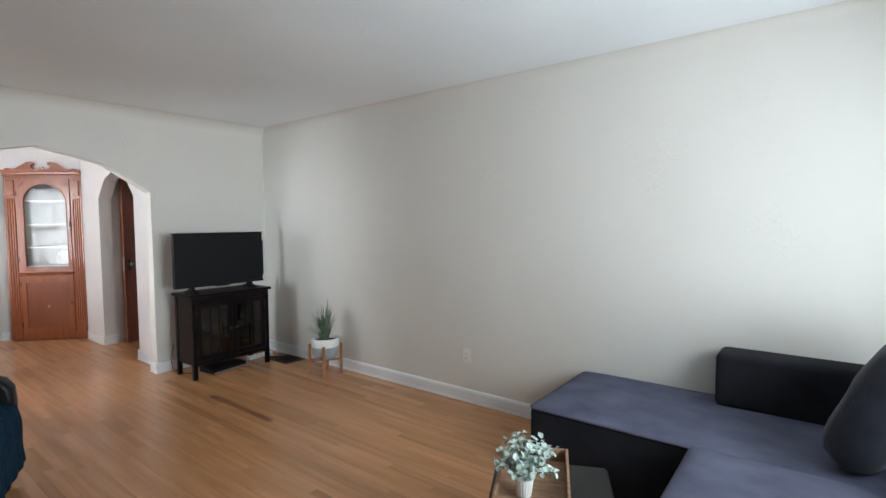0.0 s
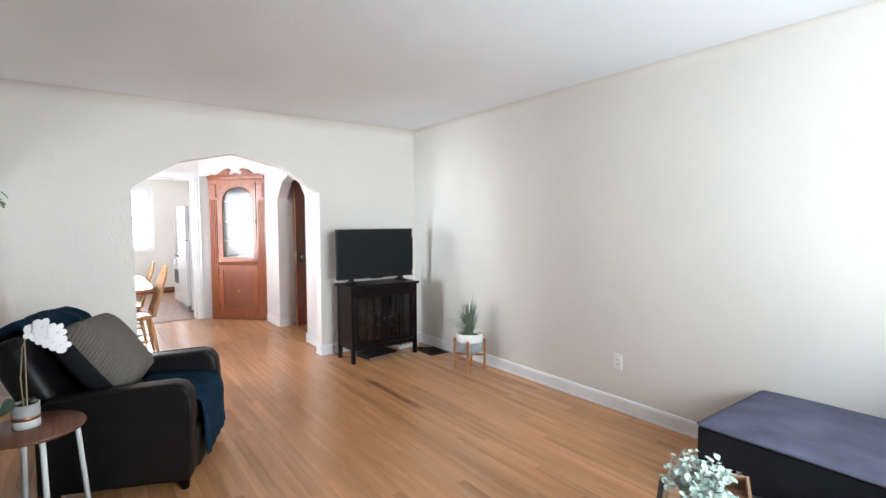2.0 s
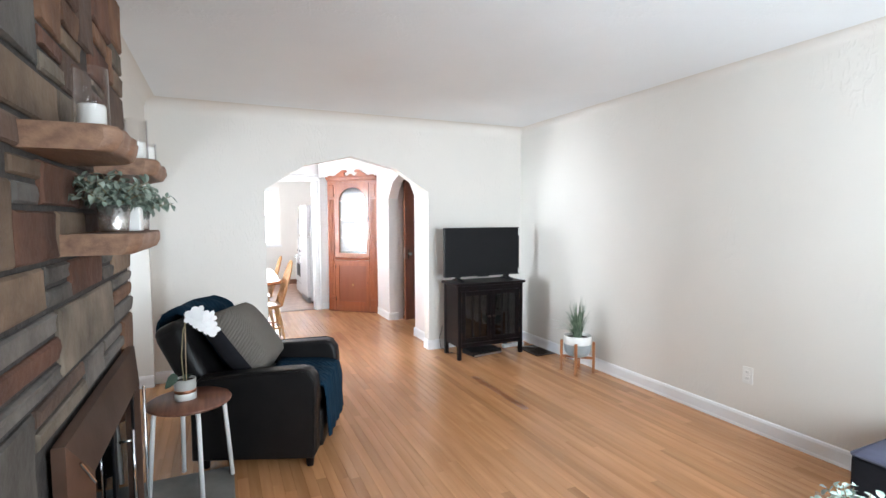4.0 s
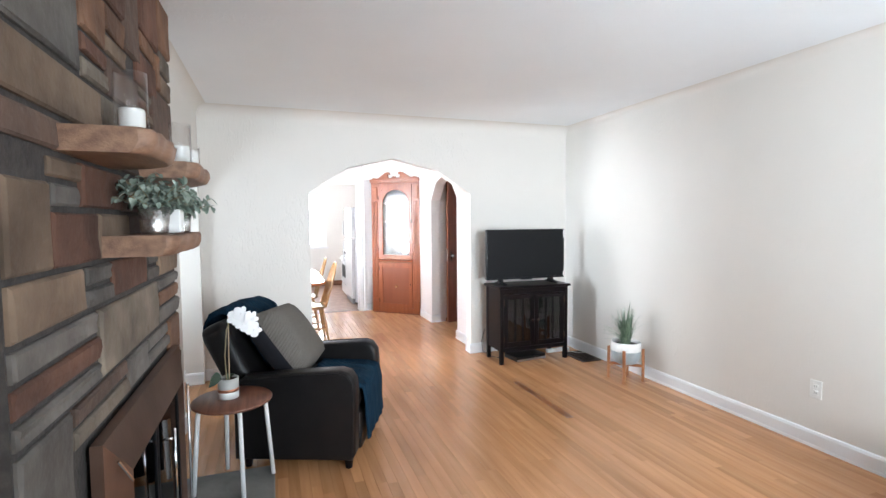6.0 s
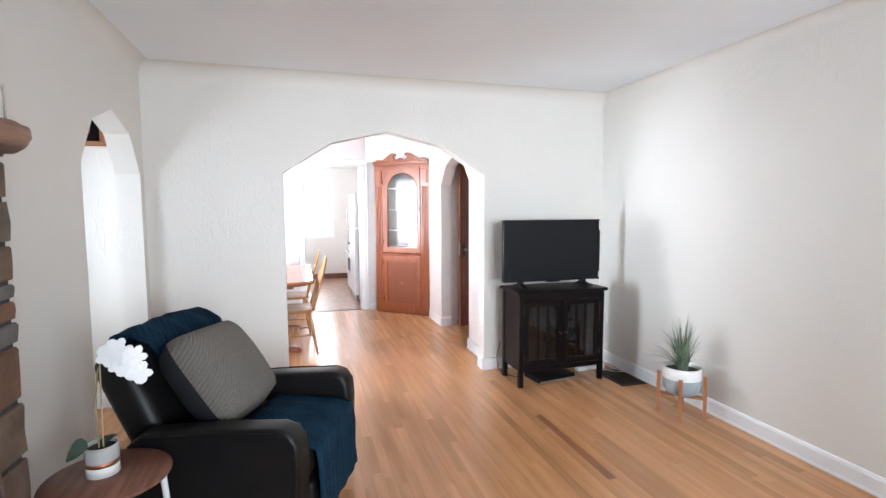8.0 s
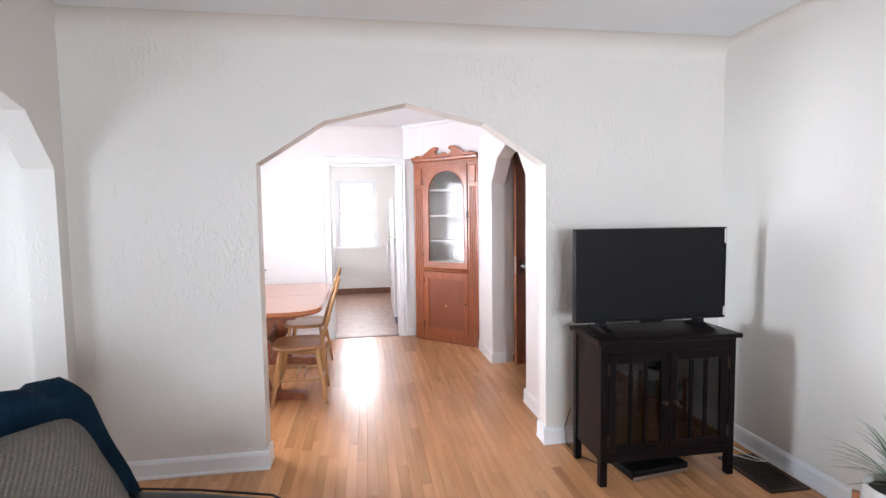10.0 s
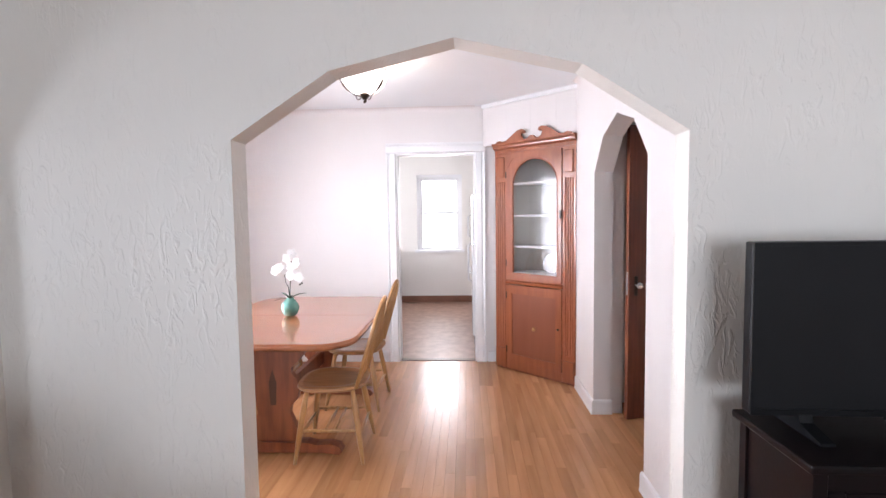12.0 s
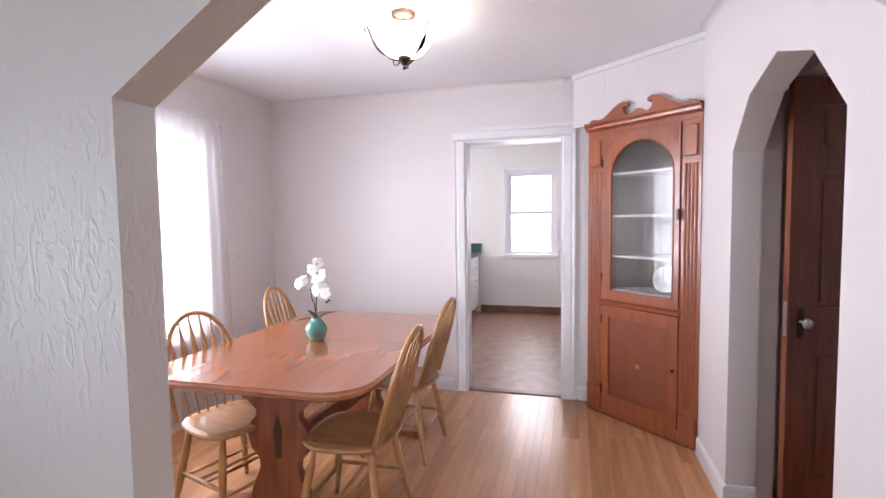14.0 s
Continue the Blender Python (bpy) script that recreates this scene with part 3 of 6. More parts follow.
backdrop(0.9, 0.92, -1, 4.5, 0.2, 3, glow("leafy_street_daylight", (0.90, 0.97, 1.0), 1.6))
backdrop(-9.3, -6.36, -1.92, -1.9, 0.2, 3, glow("sunlit_side_yard", (0.96, 0.98, 1.0), 8.0))
# unseen window and daylight card, added to go with the kitchen's side lamp
window("y", -1.2, ADDED_SIDE_WINDOW, "window_5", "unseen white window, added over the kitchen worktop", -1)
backdrop(-12.8, -10.0, -2.02, -2.0, 0.4, 3)
backdrop(-13.3, -13.28, -0.8, 2.8, 0.2, 3)
backdrop(-6.5, -3.6, -2.92, -2.9, 0.0, 3, glow("shaded_porch_daylight", (0.86, 0.95, 1.0), 1.7))


def casing(x, y0, y1, z1, w=0.11, proud=0.02):
    """White moulded door casing on the dining room side, with jamb linings."""
    c = thing("door_frame", "white moulded casing round the open kitchen doorway", "door frame", kind="structure")
    prof = [(0, 0), (proud, 0.008), (proud, w * 0.6), (proud * 0.7, w * 0.75), (proud * 1.2, w * 0.9), (proud * 1.2, w), (0, w)]
    for side, yy in ((-1, y0), (1, y1)):
        pts = [(x + d, yy + side * o) for d, o in prof]
        part("casing_leg", prism(pts, "z", 0, z1 + 0.002), TRIM, c)
    pts = [(x + d, z1 + o + 0.003) for d, o in prof]
    part("casing_head", prism(pts, "y", y0 - w, y1 + w), TRIM, c)
    part("jamb", box(x - 0.14, x - 0.001, y0 - 0.02, y0 + 0.012, 0, z1), TRIM, c)
    part("jamb", box(x - 0.14, x - 0.001, y1 - 0.012, y1 + 0.02, 0, z1), TRIM, c)
    part("jamb_head", box(x - 0.14, x - 0.001, y0 + 0.012, y1 - 0.012, z1 - 0.015, z1 + 0.01), TRIM, c)
    part("threshold", prism([(x - 0.1, 0), (x - 0.085, 0.008), (x - 0.02, 0.008), (x - 0.005, 0)], "y", y0 + 0.012, y1 - 0.012), mat("threshold_strip", (0.16, 0.09, 0.06), 0.4), c)


casing(X_DF, 0.73, 1.495, 2.045, 0.095)


def panel_door():
    d = thing("door_1", "dark mahogany six-panel hall door standing ajar", "door", pose(-7.646, 2.512, 0.006, 0, 0, 106), kind="structure")
    w, h, t = 0.74, 2.02, 0.035
    stiles, rails = ((0, 0.12), (0.32, 0.42), (0.62, w)), ((0, 0.22), (0.80, 1.0), (1.60, 1.70), (1.90, h))
    bm = bmesh.new()
    for a, b in stiles:
        add_box(bm, a, b, 0, t, 0, h)
    for a, b in ((0.12, 0.32), (0.42, 0.62)):
        for z0, z1 in rails:
            add_box(bm, a, b, 0, t, z0, z1)
    part("door_leaf", bm, DOORWOOD, d)
    for z0, z1 in ((0.22, 0.80), (1.0, 1.60), (1.70, 1.90)):
        for a, b in ((0.12, 0.32), (0.42, 0.62)):
            bm = bmesh.new()
            add_box(bm, a, b, 0.011, t - 0.011, z0, z1)
            add_box(bm, a + 0.025, b - 0.025, 0.004, 0.0109, z0 + 0.025, z1 - 0.025, 0.003)
            part("door_panel", bm, DOORWOOD, d)
    part("lock_plate", box(0.04, 0.066, -0.006, -0.0005, 0.865, 1.0, 0.004), BRONZE, d, "dark bronze lock plate")
    knob = lathe([(0, 0.0), (0.009, 0.001), (0.009, 0.024), (0.018, 0.03), (0.024, 0.04), (0.019, 0.051), (0, 0.054)], 16)
    part("door_knob", knob, GLASS_KNOB, d, "clear glass door knob", True, pose(0.053, -0.006, 0.94, 90, 0, 0))
    # strip in a paler wood, so the light on the door's edge is coloured in
    part("lit_edge_strip", box(-0.003, -0.0005, 0.001, t - 0.001, 0, h), TABLEDARK, d, "door edge in a paler wood colour, as if lit")
    part("latch", box(-0.0045, -0.0031, 0.007, 0.027, 0.87, 1.03), STEEL, d, "steel latch plate")
    f = thing("door_frame_1", "painted frame of the hall door", "door frame", kind="structure")
    part("jamb", box(-7.96, -7.772, Y_DR + 0.131, 2.515, 0, 2.10), WALL_DINING, f)
    part("jamb_head", box(-7.98, -7.05, 2.55, 2.64, 2.04, 2.10), WALL_DINING, f)


GLASS_KNOB = mat("cut_glass_knob", (0.62, 0.62, 0.60), 0.1, 0.6)
panel_door()
plain_wall("wall_hall_side", -8.9, -7.975, 2.56, 2.62, WALL_DINING, "plain hall wall beside the door")
plain_wall("wall_hall_over", -7.99, -6.9, 2.56, 2.62, WALL_DINING, "plain hall wall over the door", 2.10, H)


# ---- fireplace ----
FX0, FX1, FY = -4.0, -2.32, -0.26
fire = thing("fireplace", "sandstone ashlar chimney breast with a bronze-framed firebox", "fireplace", pose(0, 0, 0))
OX0, OX1, OZ = -3.62, -2.80, 0.74
bm = bmesh.new()
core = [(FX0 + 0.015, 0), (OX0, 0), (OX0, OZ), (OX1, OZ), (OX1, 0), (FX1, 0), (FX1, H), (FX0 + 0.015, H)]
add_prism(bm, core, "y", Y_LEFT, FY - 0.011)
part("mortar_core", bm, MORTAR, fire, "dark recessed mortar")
part("firebox", box(OX0 - 0.02, OX1 + 0.02, Y_LEFT + 0.002, Y_LEFT + 0.02, 0, OZ), SOOT_AND_HOLES, fire, "sooty black firebox")
part("hearth", soft(box(-4.13, -2.2, FY - 0.02, 0.18, 0, 0.045, 0.008, 2), 1), HEARTHSTONE, fire, "flat grey stone hearth slab")


def surround():
    """The bronze surround: four mitred bars that slope outwards, and a pair of glass doors with rod handles."""
    x0, x1, z1, y0 = -3.76, -2.66, 0.87, FY + 0.006
    wl = 0.135
    bm = bmesh.new()
    for pts in ([(x0, z1), (x1, z1), (x1 - wl, z1 - wl), (x0 + wl, z1 - wl)], [(x0, 0.05), (x0, z1), (x0 + wl, z1 - wl), (x0 + wl, 0.05)],
                [(x1, z1), (x1, 0.05), (x1 - wl, 0.05), (x1 - wl, z1 - wl)]):
        outer = [bm.verts.new((px, y0, pz)) for px, pz in pts]
        n = [Vector((px, y0 + (0.062 if (x0 < px < x1 and pz < z1 - 0.01 or (0.05 == pz and x0 < px < x1)) else 0.03), pz)) for px, pz in pts]
        face = [bm.verts.new(v) for v in n]
        fs = [bm.faces.new(face)]
        for i in range(4):
            j = (i + 1) % 4
            fs.append(bm.faces.new((outer[i], outer[j], face[j], face[i])))
        bmesh.ops.recalc_face_normals(bm, faces=fs)
    part("surround_frame", bm, BRASS_DARK, fire, "bevelled dark bronze frame")
    xm = (x0 + x1) / 2
    for a, b, hx in ((x0 + wl, xm - 0.003, xm - 0.06), (xm + 0.003, x1 - wl, xm + 0.06)):
        bm = bmesh.new()
        for p in ((a, a + 0.022, 0.05, z1 - wl), (b - 0.022, b, 0.05, z1 - wl), (a + 0.022, b - 0.022, 0.05, 0.075), (a + 0.022, b - 0.022, z1 - wl - 0.025, z1 - wl)):
            add_box(bm, p[0], p[1], FY + 0.03, FY + 0.045, p[2], p[3])
        door = part("glass_door", bm, BLACK_PLASTIC, fire, "black-edged smoked glass firescreen door")
        part("pane", box(a + 0.022, b - 0.022, FY + 0.035, FY + 0.04, 0.075, z1 - wl - 0.025), SMOKED, door)
        if hx > xm:
            continue
        bm = bmesh.new()
        add_tube(bm, [(hx, FY + 0.09, 0.30), (hx, FY + 0.09, 0.66)], 0.006)
        for z in (0.34, 0.62):
            add_tube(bm, [(hx, FY + 0.045, z), (hx, FY + 0.09, z)], 0.005, 6)
        part("rod_handle", bm, CHROME, door, "polished steel rod handle", True)
    part("edge_rail", tube([(x0 + 0.07, FY + 0.075, 0.06), (x0 + 0.07, FY + 0.075, 0.70)], 0.006, 6), CHROME, fire, "slim steel rail")
    part("damper_rod", tube([(x1 - 0.05, FY + 0.055, 0.80), (x1 - 0.10, FY + 0.075, 0.72)], 0.004, 6), CHROME, fire, "small steel rod")


surround()


# ---- shelves and what stands on them ----
def shelf(x0, x1, zt, depth, seed, cut):
    """A thick slab with a wavy live edge; cut slants its far end."""
    th = 0.062
    s = thing("wall_shelf", "thick live-edge wooden slab shelf on the stone chimney breast", "shelf", pose(x0, FY, zt), group="slab shelves")
    bm = bmesh.new()
    n, rows = 30, []
    L = x1 - x0
    for i in range(n + 1):
        u = i / n
        x = L * u
        d = depth + 0.012 * noise.noise(Vector((u * 5, seed, 0))) - cut * max(0, 0.25 - u) * 1.6 - 0.05 * max(0, u - 0.93) * 10
        ring = []
        for k, (fy, fz) in enumerate(((0, 0), (0.96, 0), (1.0, -0.12), (0.985, -0.55), (0.94, -0.9), (0.88, -1.0), (0, -1.0))):
            jit = 0.007 * noise.noise(Vector((u * 6, k * 1.1, seed + 3)))
            ring.append(bm.verts.new((x, -0.02 + (d + 0.02) * fy + (jit if fy > 0.5 else 0), th * fz + (jit * 0.6 if 0 < fy else 0))))
        rows.append(ring)
    fs = [bm.faces.new(rows[0]), bm.faces.new(rows[-1][::-1])]
    for a, b in zip(rows, rows[1:]):
        for k in range(7):
            f = bm.faces.new((a[k], a[(k + 1) % 7], b[(k + 1) % 7], b[k]))
            f.smooth = 0 < k < 5
            fs.append(f)
    bmesh.ops.recalc_face_normals(bm, faces=fs)
    part("slab", bm, SLAB, s)
    return s


shelf(-3.02, -2.58, 1.675, 0.20, 1, 0.35)
shelf(-3.86, -3.30, 1.675, 0.20, 5, 0.25)
shelf(-3.50, -2.86, 1.405, 0.20, 9, 0.25)


def hurricane(x, y, z, r, h, ch, label):
    t = thing("hurricane_candle", label, "candle holder", pose(x, y, z), group="candles on the shelves")
    body = part("glass_cylinder", lathe([(0, 0.004), (r, 0.004), (r, h), (r - 0.003, h), (r - 0.003, 0.01), (0, 0.01)], 28), GLASS, t, "clear glass cylinder", True)
    body.visible_shadow = False
    part("candle", lathe([(0, 0.011), (r * 0.8, 0.011), (r * 0.8, ch - 0.006), (r * 0.74, ch), (0.01, ch - 0.006), (0, ch - 0.006)], 24), WAX, t, "ivory pillar candle", True)


hurricane(-2.81, -0.16, 1.677, 0.042, 0.185, 0.085, "clear glass hurricane with a short ivory candle on the slab shelf")
hurricane(-3.52, -0.15, 1.677, 0.042, 0.175, 0.085, "glass hurricane with an ivory candle on the far slab shelf")
hurricane(-3.66, -0.13, 1.677, 0.036, 0.10, 0.085, "small glass with an ivory candle on the far slab shelf")


def leaf_quad(bm, base, way, up, length, width, fold=0.15):
    """One bent leaf of four faces."""
    way = way.normalized()
    side = way.cross(up).normalized() * width / 2
    nrm = side.cross(way).normalized()
    rim, mid = [], []
    for u, w in ((0.0, 0.12), (0.3, 0.85), (0.62, 0.95), (0.88, 0.5), (1.0, 0.0)):
        p = base + way * length * u - nrm * length * fold * u * u
        lift = nrm * width * 0.16 * w
        mid.append(bm.verts.new(p))
        rim.append((bm.verts.new(p + side * w + lift), bm.verts.new(p - side * w + lift)) if w else (mid[-1], mid[-1]))
    for k in range(3):
        bm.faces.new((mid[k], rim[k][0], rim[k + 1][0], mid[k + 1]))
        bm.faces.new((rim[k][1], mid[k], mid[k + 1], rim[k + 1][1]))
    bm.faces.new((mid[3], rim[3][0], mid[4]))
    bm.faces.new((rim[3][1], mid[3], mid[4]))


def bushy(rnd, stems, reach, height, leaf, width, spreadout=1.0):
    """Leafy sprigs from a point: returns a mesh of stems and a mesh of leaves."""
    bs, bl = bmesh.new(), bmesh.new()
    for i in range(stems):
        a = i * 2.4 + rnd.uniform(-0.4, 0.4)
        out = rnd.uniform(0.25, 1.0) * reach * spreadout
        tip = Vector((math.cos(a) * out, math.sin(a) * out, height * rnd.uniform(0.55, 1.05) * (1.15 - 0.5 * out / reach)))
        pts = []
        for k in range(6):
            u = k / 5
            pts.append(Vector((tip.x * u ** 1.3, tip.y * u ** 1.3, tip.z * (u ** 0.8))))
        add_tube(bs, pts, 0.0016, 5)
        for k in range(1, 6):
            d = (pts[k] - pts[k - 1]).normalized()
            for j in range(3):
                ang = rnd.uniform(0, math.tau)
                o = d.orthogonal()
                o.rotate(Matrix.Rotation(ang, 3, d))
                way = (o + d * rnd.uniform(0.2, 0.9)).normalized()
                b = pts[k] + d * rnd.uniform(-0.012, 0.008)
                s = rnd.uniform(0.7, 1.15)
                leaf_quad(bl, b, way, Vector((rnd.uniform(-.4, .4), rnd.uniform(-.4, .4), 1)), leaf * s, width * s, rnd.uniform(0.05, 0.4))
    return bs, bl


rnd = random.Random(4)


def shelf_plant(x, y, z, r, h, material, label, potlabel, reach, height, stems, square=False):
    t = thing("potted_plant", label, "plant", pose(x, y, z), group="greenery on the shelf")
    if square:
        pot = box(-r, r, -r, r, 0.001, h, 0.004)
    else:
        pot = lathe([(0, 0.001), (r * 0.8, 0.001), (r * 0.84, 0.006), (r, h), (r * 0.93, h), (r * 0.86, h - 0.02), (0, h - 0.02)], 24)
    part("pot", pot, material, t, potlabel, not square)
    bs, bl = bushy(rnd, int(stems * 1.5), reach, height, 0.032, 0.019)
    bmesh.ops.translate(bs, vec=(0, 0, h - 0.02), verts=bs.verts[:])
    bmesh.ops.translate(bl, vec=(0, 0, h - 0.02), verts=bl.verts[:])
    part("stems", bs, STEM, t)
    tagged(part("leaves", bl, LEAF, t, "dusty sage-green leaves"), kind="stuff")


shelf_plant(-2.99, -0.15, 1.407, 0.046, 0.085, MERCURY, "sage greenery in a mercury glass pot on the slab shelf", "hammered mercury glass pot", 0.12, 0.12, 26)
shelf_plant(-3.13, -0.13, 1.407, 0.037, 0.082, WHITE_CERAMIC, "sage greenery in a white square pot on the slab shelf", "white woven-look square pot", 0.10, 0.10, 18, True)
shelf_plant(-3.27, -0.12, 1.407, 0.038, 0.075, MERCURY, "sage greenery in a small silver pot on the slab shelf", "small mercury glass pot", 0.13, 0.09, 18)


# ---- side table with orchid ----
def side_table():
    t = thing("side_table", "round walnut side table on four white metal legs", "table", pose(-3.97, -0.02, 0.045))
    part("tabletop", lathe([(0, 0.452), (0.19, 0.452), (0.198, 0.457), (0.2, 0.464), (0.196, 0.470), (0, 0.470)], 40), WALNUT, t, "walnut veneer round top", True)
    part("apron", lathe([(0.13, 0.44), (0.15, 0.44), (0.15, 0.4515), (0.13, 0.4515)], 28), WHITE_METAL, t)
    for k in range(4):
        a = k * math.tau / 4 + 0.27
        c, s = math.cos(a), math.sin(a)
        part("leg", tube([(0.12 * c, 0.12 * s, 0.446), (0.16 * c, 0.16 * s, 0.440), (0.168 * c, 0.168 * s, 0.41), (0.20 * c, 0.20 * s, 0.001)], 0.0115, 10), WHITE_METAL, t, "white metal tube leg", True)


side_table()


def petal_fan(bm, centre, face, size):
    """One orchid bloom: five petals and a lip."""
    face = face.normalized()
    a = face.orthogonal().normalized()
    b = face.cross(a)
    for k in range(5):
        ang = k * math.tau / 5 + 0.3
        d = a * math.cos(ang) + b * math.sin(ang)
        wide = size * (1.05 if k % 2 else 0.74)
        s = d.cross(face) * wide / 2
        mid = [bm.verts.new(centre + d * size * u + face * size * lift) for u, lift in ((0, 0), (0.45, 0.05), (0.85, 0.02), (1.05, -0.05))]
        rims = [[bm.verts.new(centre + d * size * u + s * (sign * w) + face * size * lift) for u, w, lift in ((0.22, 0.55, 0.02), (0.55, 1.0, 0.01), (0.88, 0.72, -0.03))] for sign in (1, -1)]
        for r, turn in zip(rims, (1, -1)):
            for q in ((mid[0], r[0], mid[1]), (mid[1], r[0], r[1]), (mid[1], r[1], mid[2]), (mid[2], r[1], r[2]), (mid[2], r[2], mid[3])):
                bm.faces.new(q[::turn]).smooth = True
    tip = centre + face * size * 0.4
    base = [bm.verts.new(centre + (a * math.cos(x) + b * math.sin(x)) * size * 0.16) for x in (0, 2.1, 4.2)]
    top = bm.verts.new(tip)
    for i in range(3):
        bm.faces.new((base[i], base[(i + 1) % 3], top))


def paddle_leaf(bm, base, way, up, length, width):
    """One broad rounded leaf that rises and then droops, creased along its middle."""
    way = way.normalized()
    side = way.cross(up).normalized()
    prev = None
    for k in range(8):
        u = k / 7
        p = base + way * length * u + Vector((0, 0, length * (0.35 * u - 0.95 * u * u)))
        w = width / 2 * math.sin(math.pi * (0.08 + 0.90 * u)) ** 0.7
        cur = [bm.verts.new(p + side * (w * c) + Vector((0, 0, 0.008 * abs(c)))) for c in (-1, -0.5, 0, 0.5, 1)]
        if prev:
            for i in range(4):
                bm.faces.new((prev[i], prev[i + 1], cur[i + 1], cur[i])).smooth = True
        prev = cur


def side_orchid():
    t = thing("potted_orchid", "white orchid in a banded grey, copper and white pot", "plant", pose(-3.99, -0.04, 0.517))
    r = 0.052
    part("pot", lathe([(0, 0), (r, 0), (r, 0.035), (r * 0.99, 0.036)], 32), WHITE_CERAMIC, t, "white lower half of the pot", True)
    part("copper_band", lathe([(r, 0.036), (r + 0.0006, 0.036), (r + 0.0006, 0.052), (r, 0.052)], 32), COPPER, t, "metallic copper band", True)
    part("pot_rim", lathe([(r, 0.052), (r, 0.105), (r - 0.005, 0.105), (r - 0.005, 0.09), (0, 0.09)], 32), GREY_POT, t, "grey stoneware upper half", True)
    part("soil", lathe([(0, 0.093), (r - 0.006, 0.093), (r - 0.006, 0.0905), (0, 0.0905)], 20), SOIL, t)
    part("support_stick", tube([(0.0, 0.006, 0.09), (0.0, 0.01, 0.43)], 0.0025, 6), mat("bamboo_stick", (0.42, 0.30, 0.18), 0.6), t)
    spine = [Vector(p) for p in ((0.004, -0.006, 0.09), (0.0, -0.012, 0.22), (0.0, 0.0, 0.36), (0.004, 0.02, 0.41), (0.012, 0.06, 0.42), (0.02, 0.10, 0.395), (0.02, 0.12, 0.355))]
    part("stem", tube(spine, 0.003, 7), STEM, t)
    bl = bmesh.new()
    paddle_leaf(bl, Vector((0.03, -0.03, 0.112)), Vector((0.35, -0.8, 0.0)), Vector((1.0, 0.3, 0.35)), 0.062, 0.058)
    leaf_quad(bl, Vector((0.0, 0.0, 0.095)), Vector((-0.8, 0.2, 0.4)), Vector((0, 0, 1)), 0.08, 0.045, 0.4)
    part("leaves", bl, DARKLEAF, t, "dark green strap leaves")
    r2 = random.Random(8)
    for p in ((0.02, 0.035, 0.375), (0.03, 0.065, 0.395), (0.025, 0.09, 0.37), (0.03, 0.115, 0.365), (0.03, 0.10, 0.325), (0.02, 0.125, 0.305), (0.035, 0.075, 0.345)):
        b = bmesh.new()
        petal_fan(b, Vector(p), Vector((0.9, 0.15 + r2.uniform(-.3, .3), r2.uniform(-.3, .3))), 0.042)
        part("blossom", b, PETAL, t, "", False, pose(0, 0.01, 0.05))


side_orchid()


# ---- recliner, throw and cushions ----
RECL = pose(-4.46, 0.44, 0, 0, 0, -22)     # local +y is the way it faces


def puffed(x0, x1, y0, y1, z0, z1, bevel, seg=4):
    return box(x0, x1, y0, y1, z0, z1, bevel, seg)


def recliner():
    c = thing("recliner", "black leather recliner armchair with rolled arms", "armchair", RECL)
    part("base", puffed(-0.27, 0.27, -0.30, 0.30, 0.06, 0.30, 0.02, 2), LEATHER, c)
    part("seat_cushion", puffed(-0.262, 0.262, -0.22, 0.345, 0.302, 0.45, 0.05), LEATHER, c, "", True)
    part("footrest_panel", puffed(-0.262, 0.262, 0.302, 0.36, 0.07, 0.30, 0.02, 3), LEATHER, c, "", True)
    for s in (-1, 1):
        pts = [(-0.36, 0.06), (0.33, 0.06), (0.35, 0.10), (0.36, 0.45), (0.352, 0.53), (0.32, 0.575), (0.27, 0.59), (0.0, 0.575), (-0.30, 0.545), (-0.36, 0.50)]
        bm = bmesh.new()
        lo, hi = sorted((s * 0.272, s * 0.40))
        add_prism(bm, pts, "x", lo, hi)
        bmesh.ops.dissolve_limit(bm, angle_limit=0.02, verts=bm.verts[:], edges=bm.edges[:])
        rim = [e for e in bm.edges if abs(e.verts[0].co.x - e.verts[1].co.x) < 1e-5]
        bmesh.ops.bevel(bm, geom=rim, offset=0.028, segments=4, affect="EDGES", profile=0.5)
        arm = part("armrest", bm, LEATHER, c, "padded leather armrest", True)
        seam = [(s * 0.403, y * 0.965, z * 0.985 + 0.004) for y, z in pts[2:]]
        part("piping", tube(seam, 0.004, 6), LEATHER, arm)
    bm = puffed(-0.262, 0.262, -0.10, 0.08, 0.0, 0.505, 0.06)
    part("backrest", bm, LEATHER, c, "reclined leather backrest", True, pose(0, -0.325, 0.355, 27, 0, 0))
    part("headrest", puffed(-0.37, 0.255, -0.092, 0.07, 0.27, 0.522, 0.05), LEATHER, c, "wider padded top of the backrest", True, pose(0, -0.325, 0.355, 27, 0, 0))
    for x in (-0.34, 0.34):
        for y in (-0.30, 0.30):
            part("foot", lathe([(0, 0.001), (0.02, 0.001), (0.026, 0.06), (0, 0.06)], 12), BLACK_WOOD, c, "", False, pose(x, y, 0))


recliner()


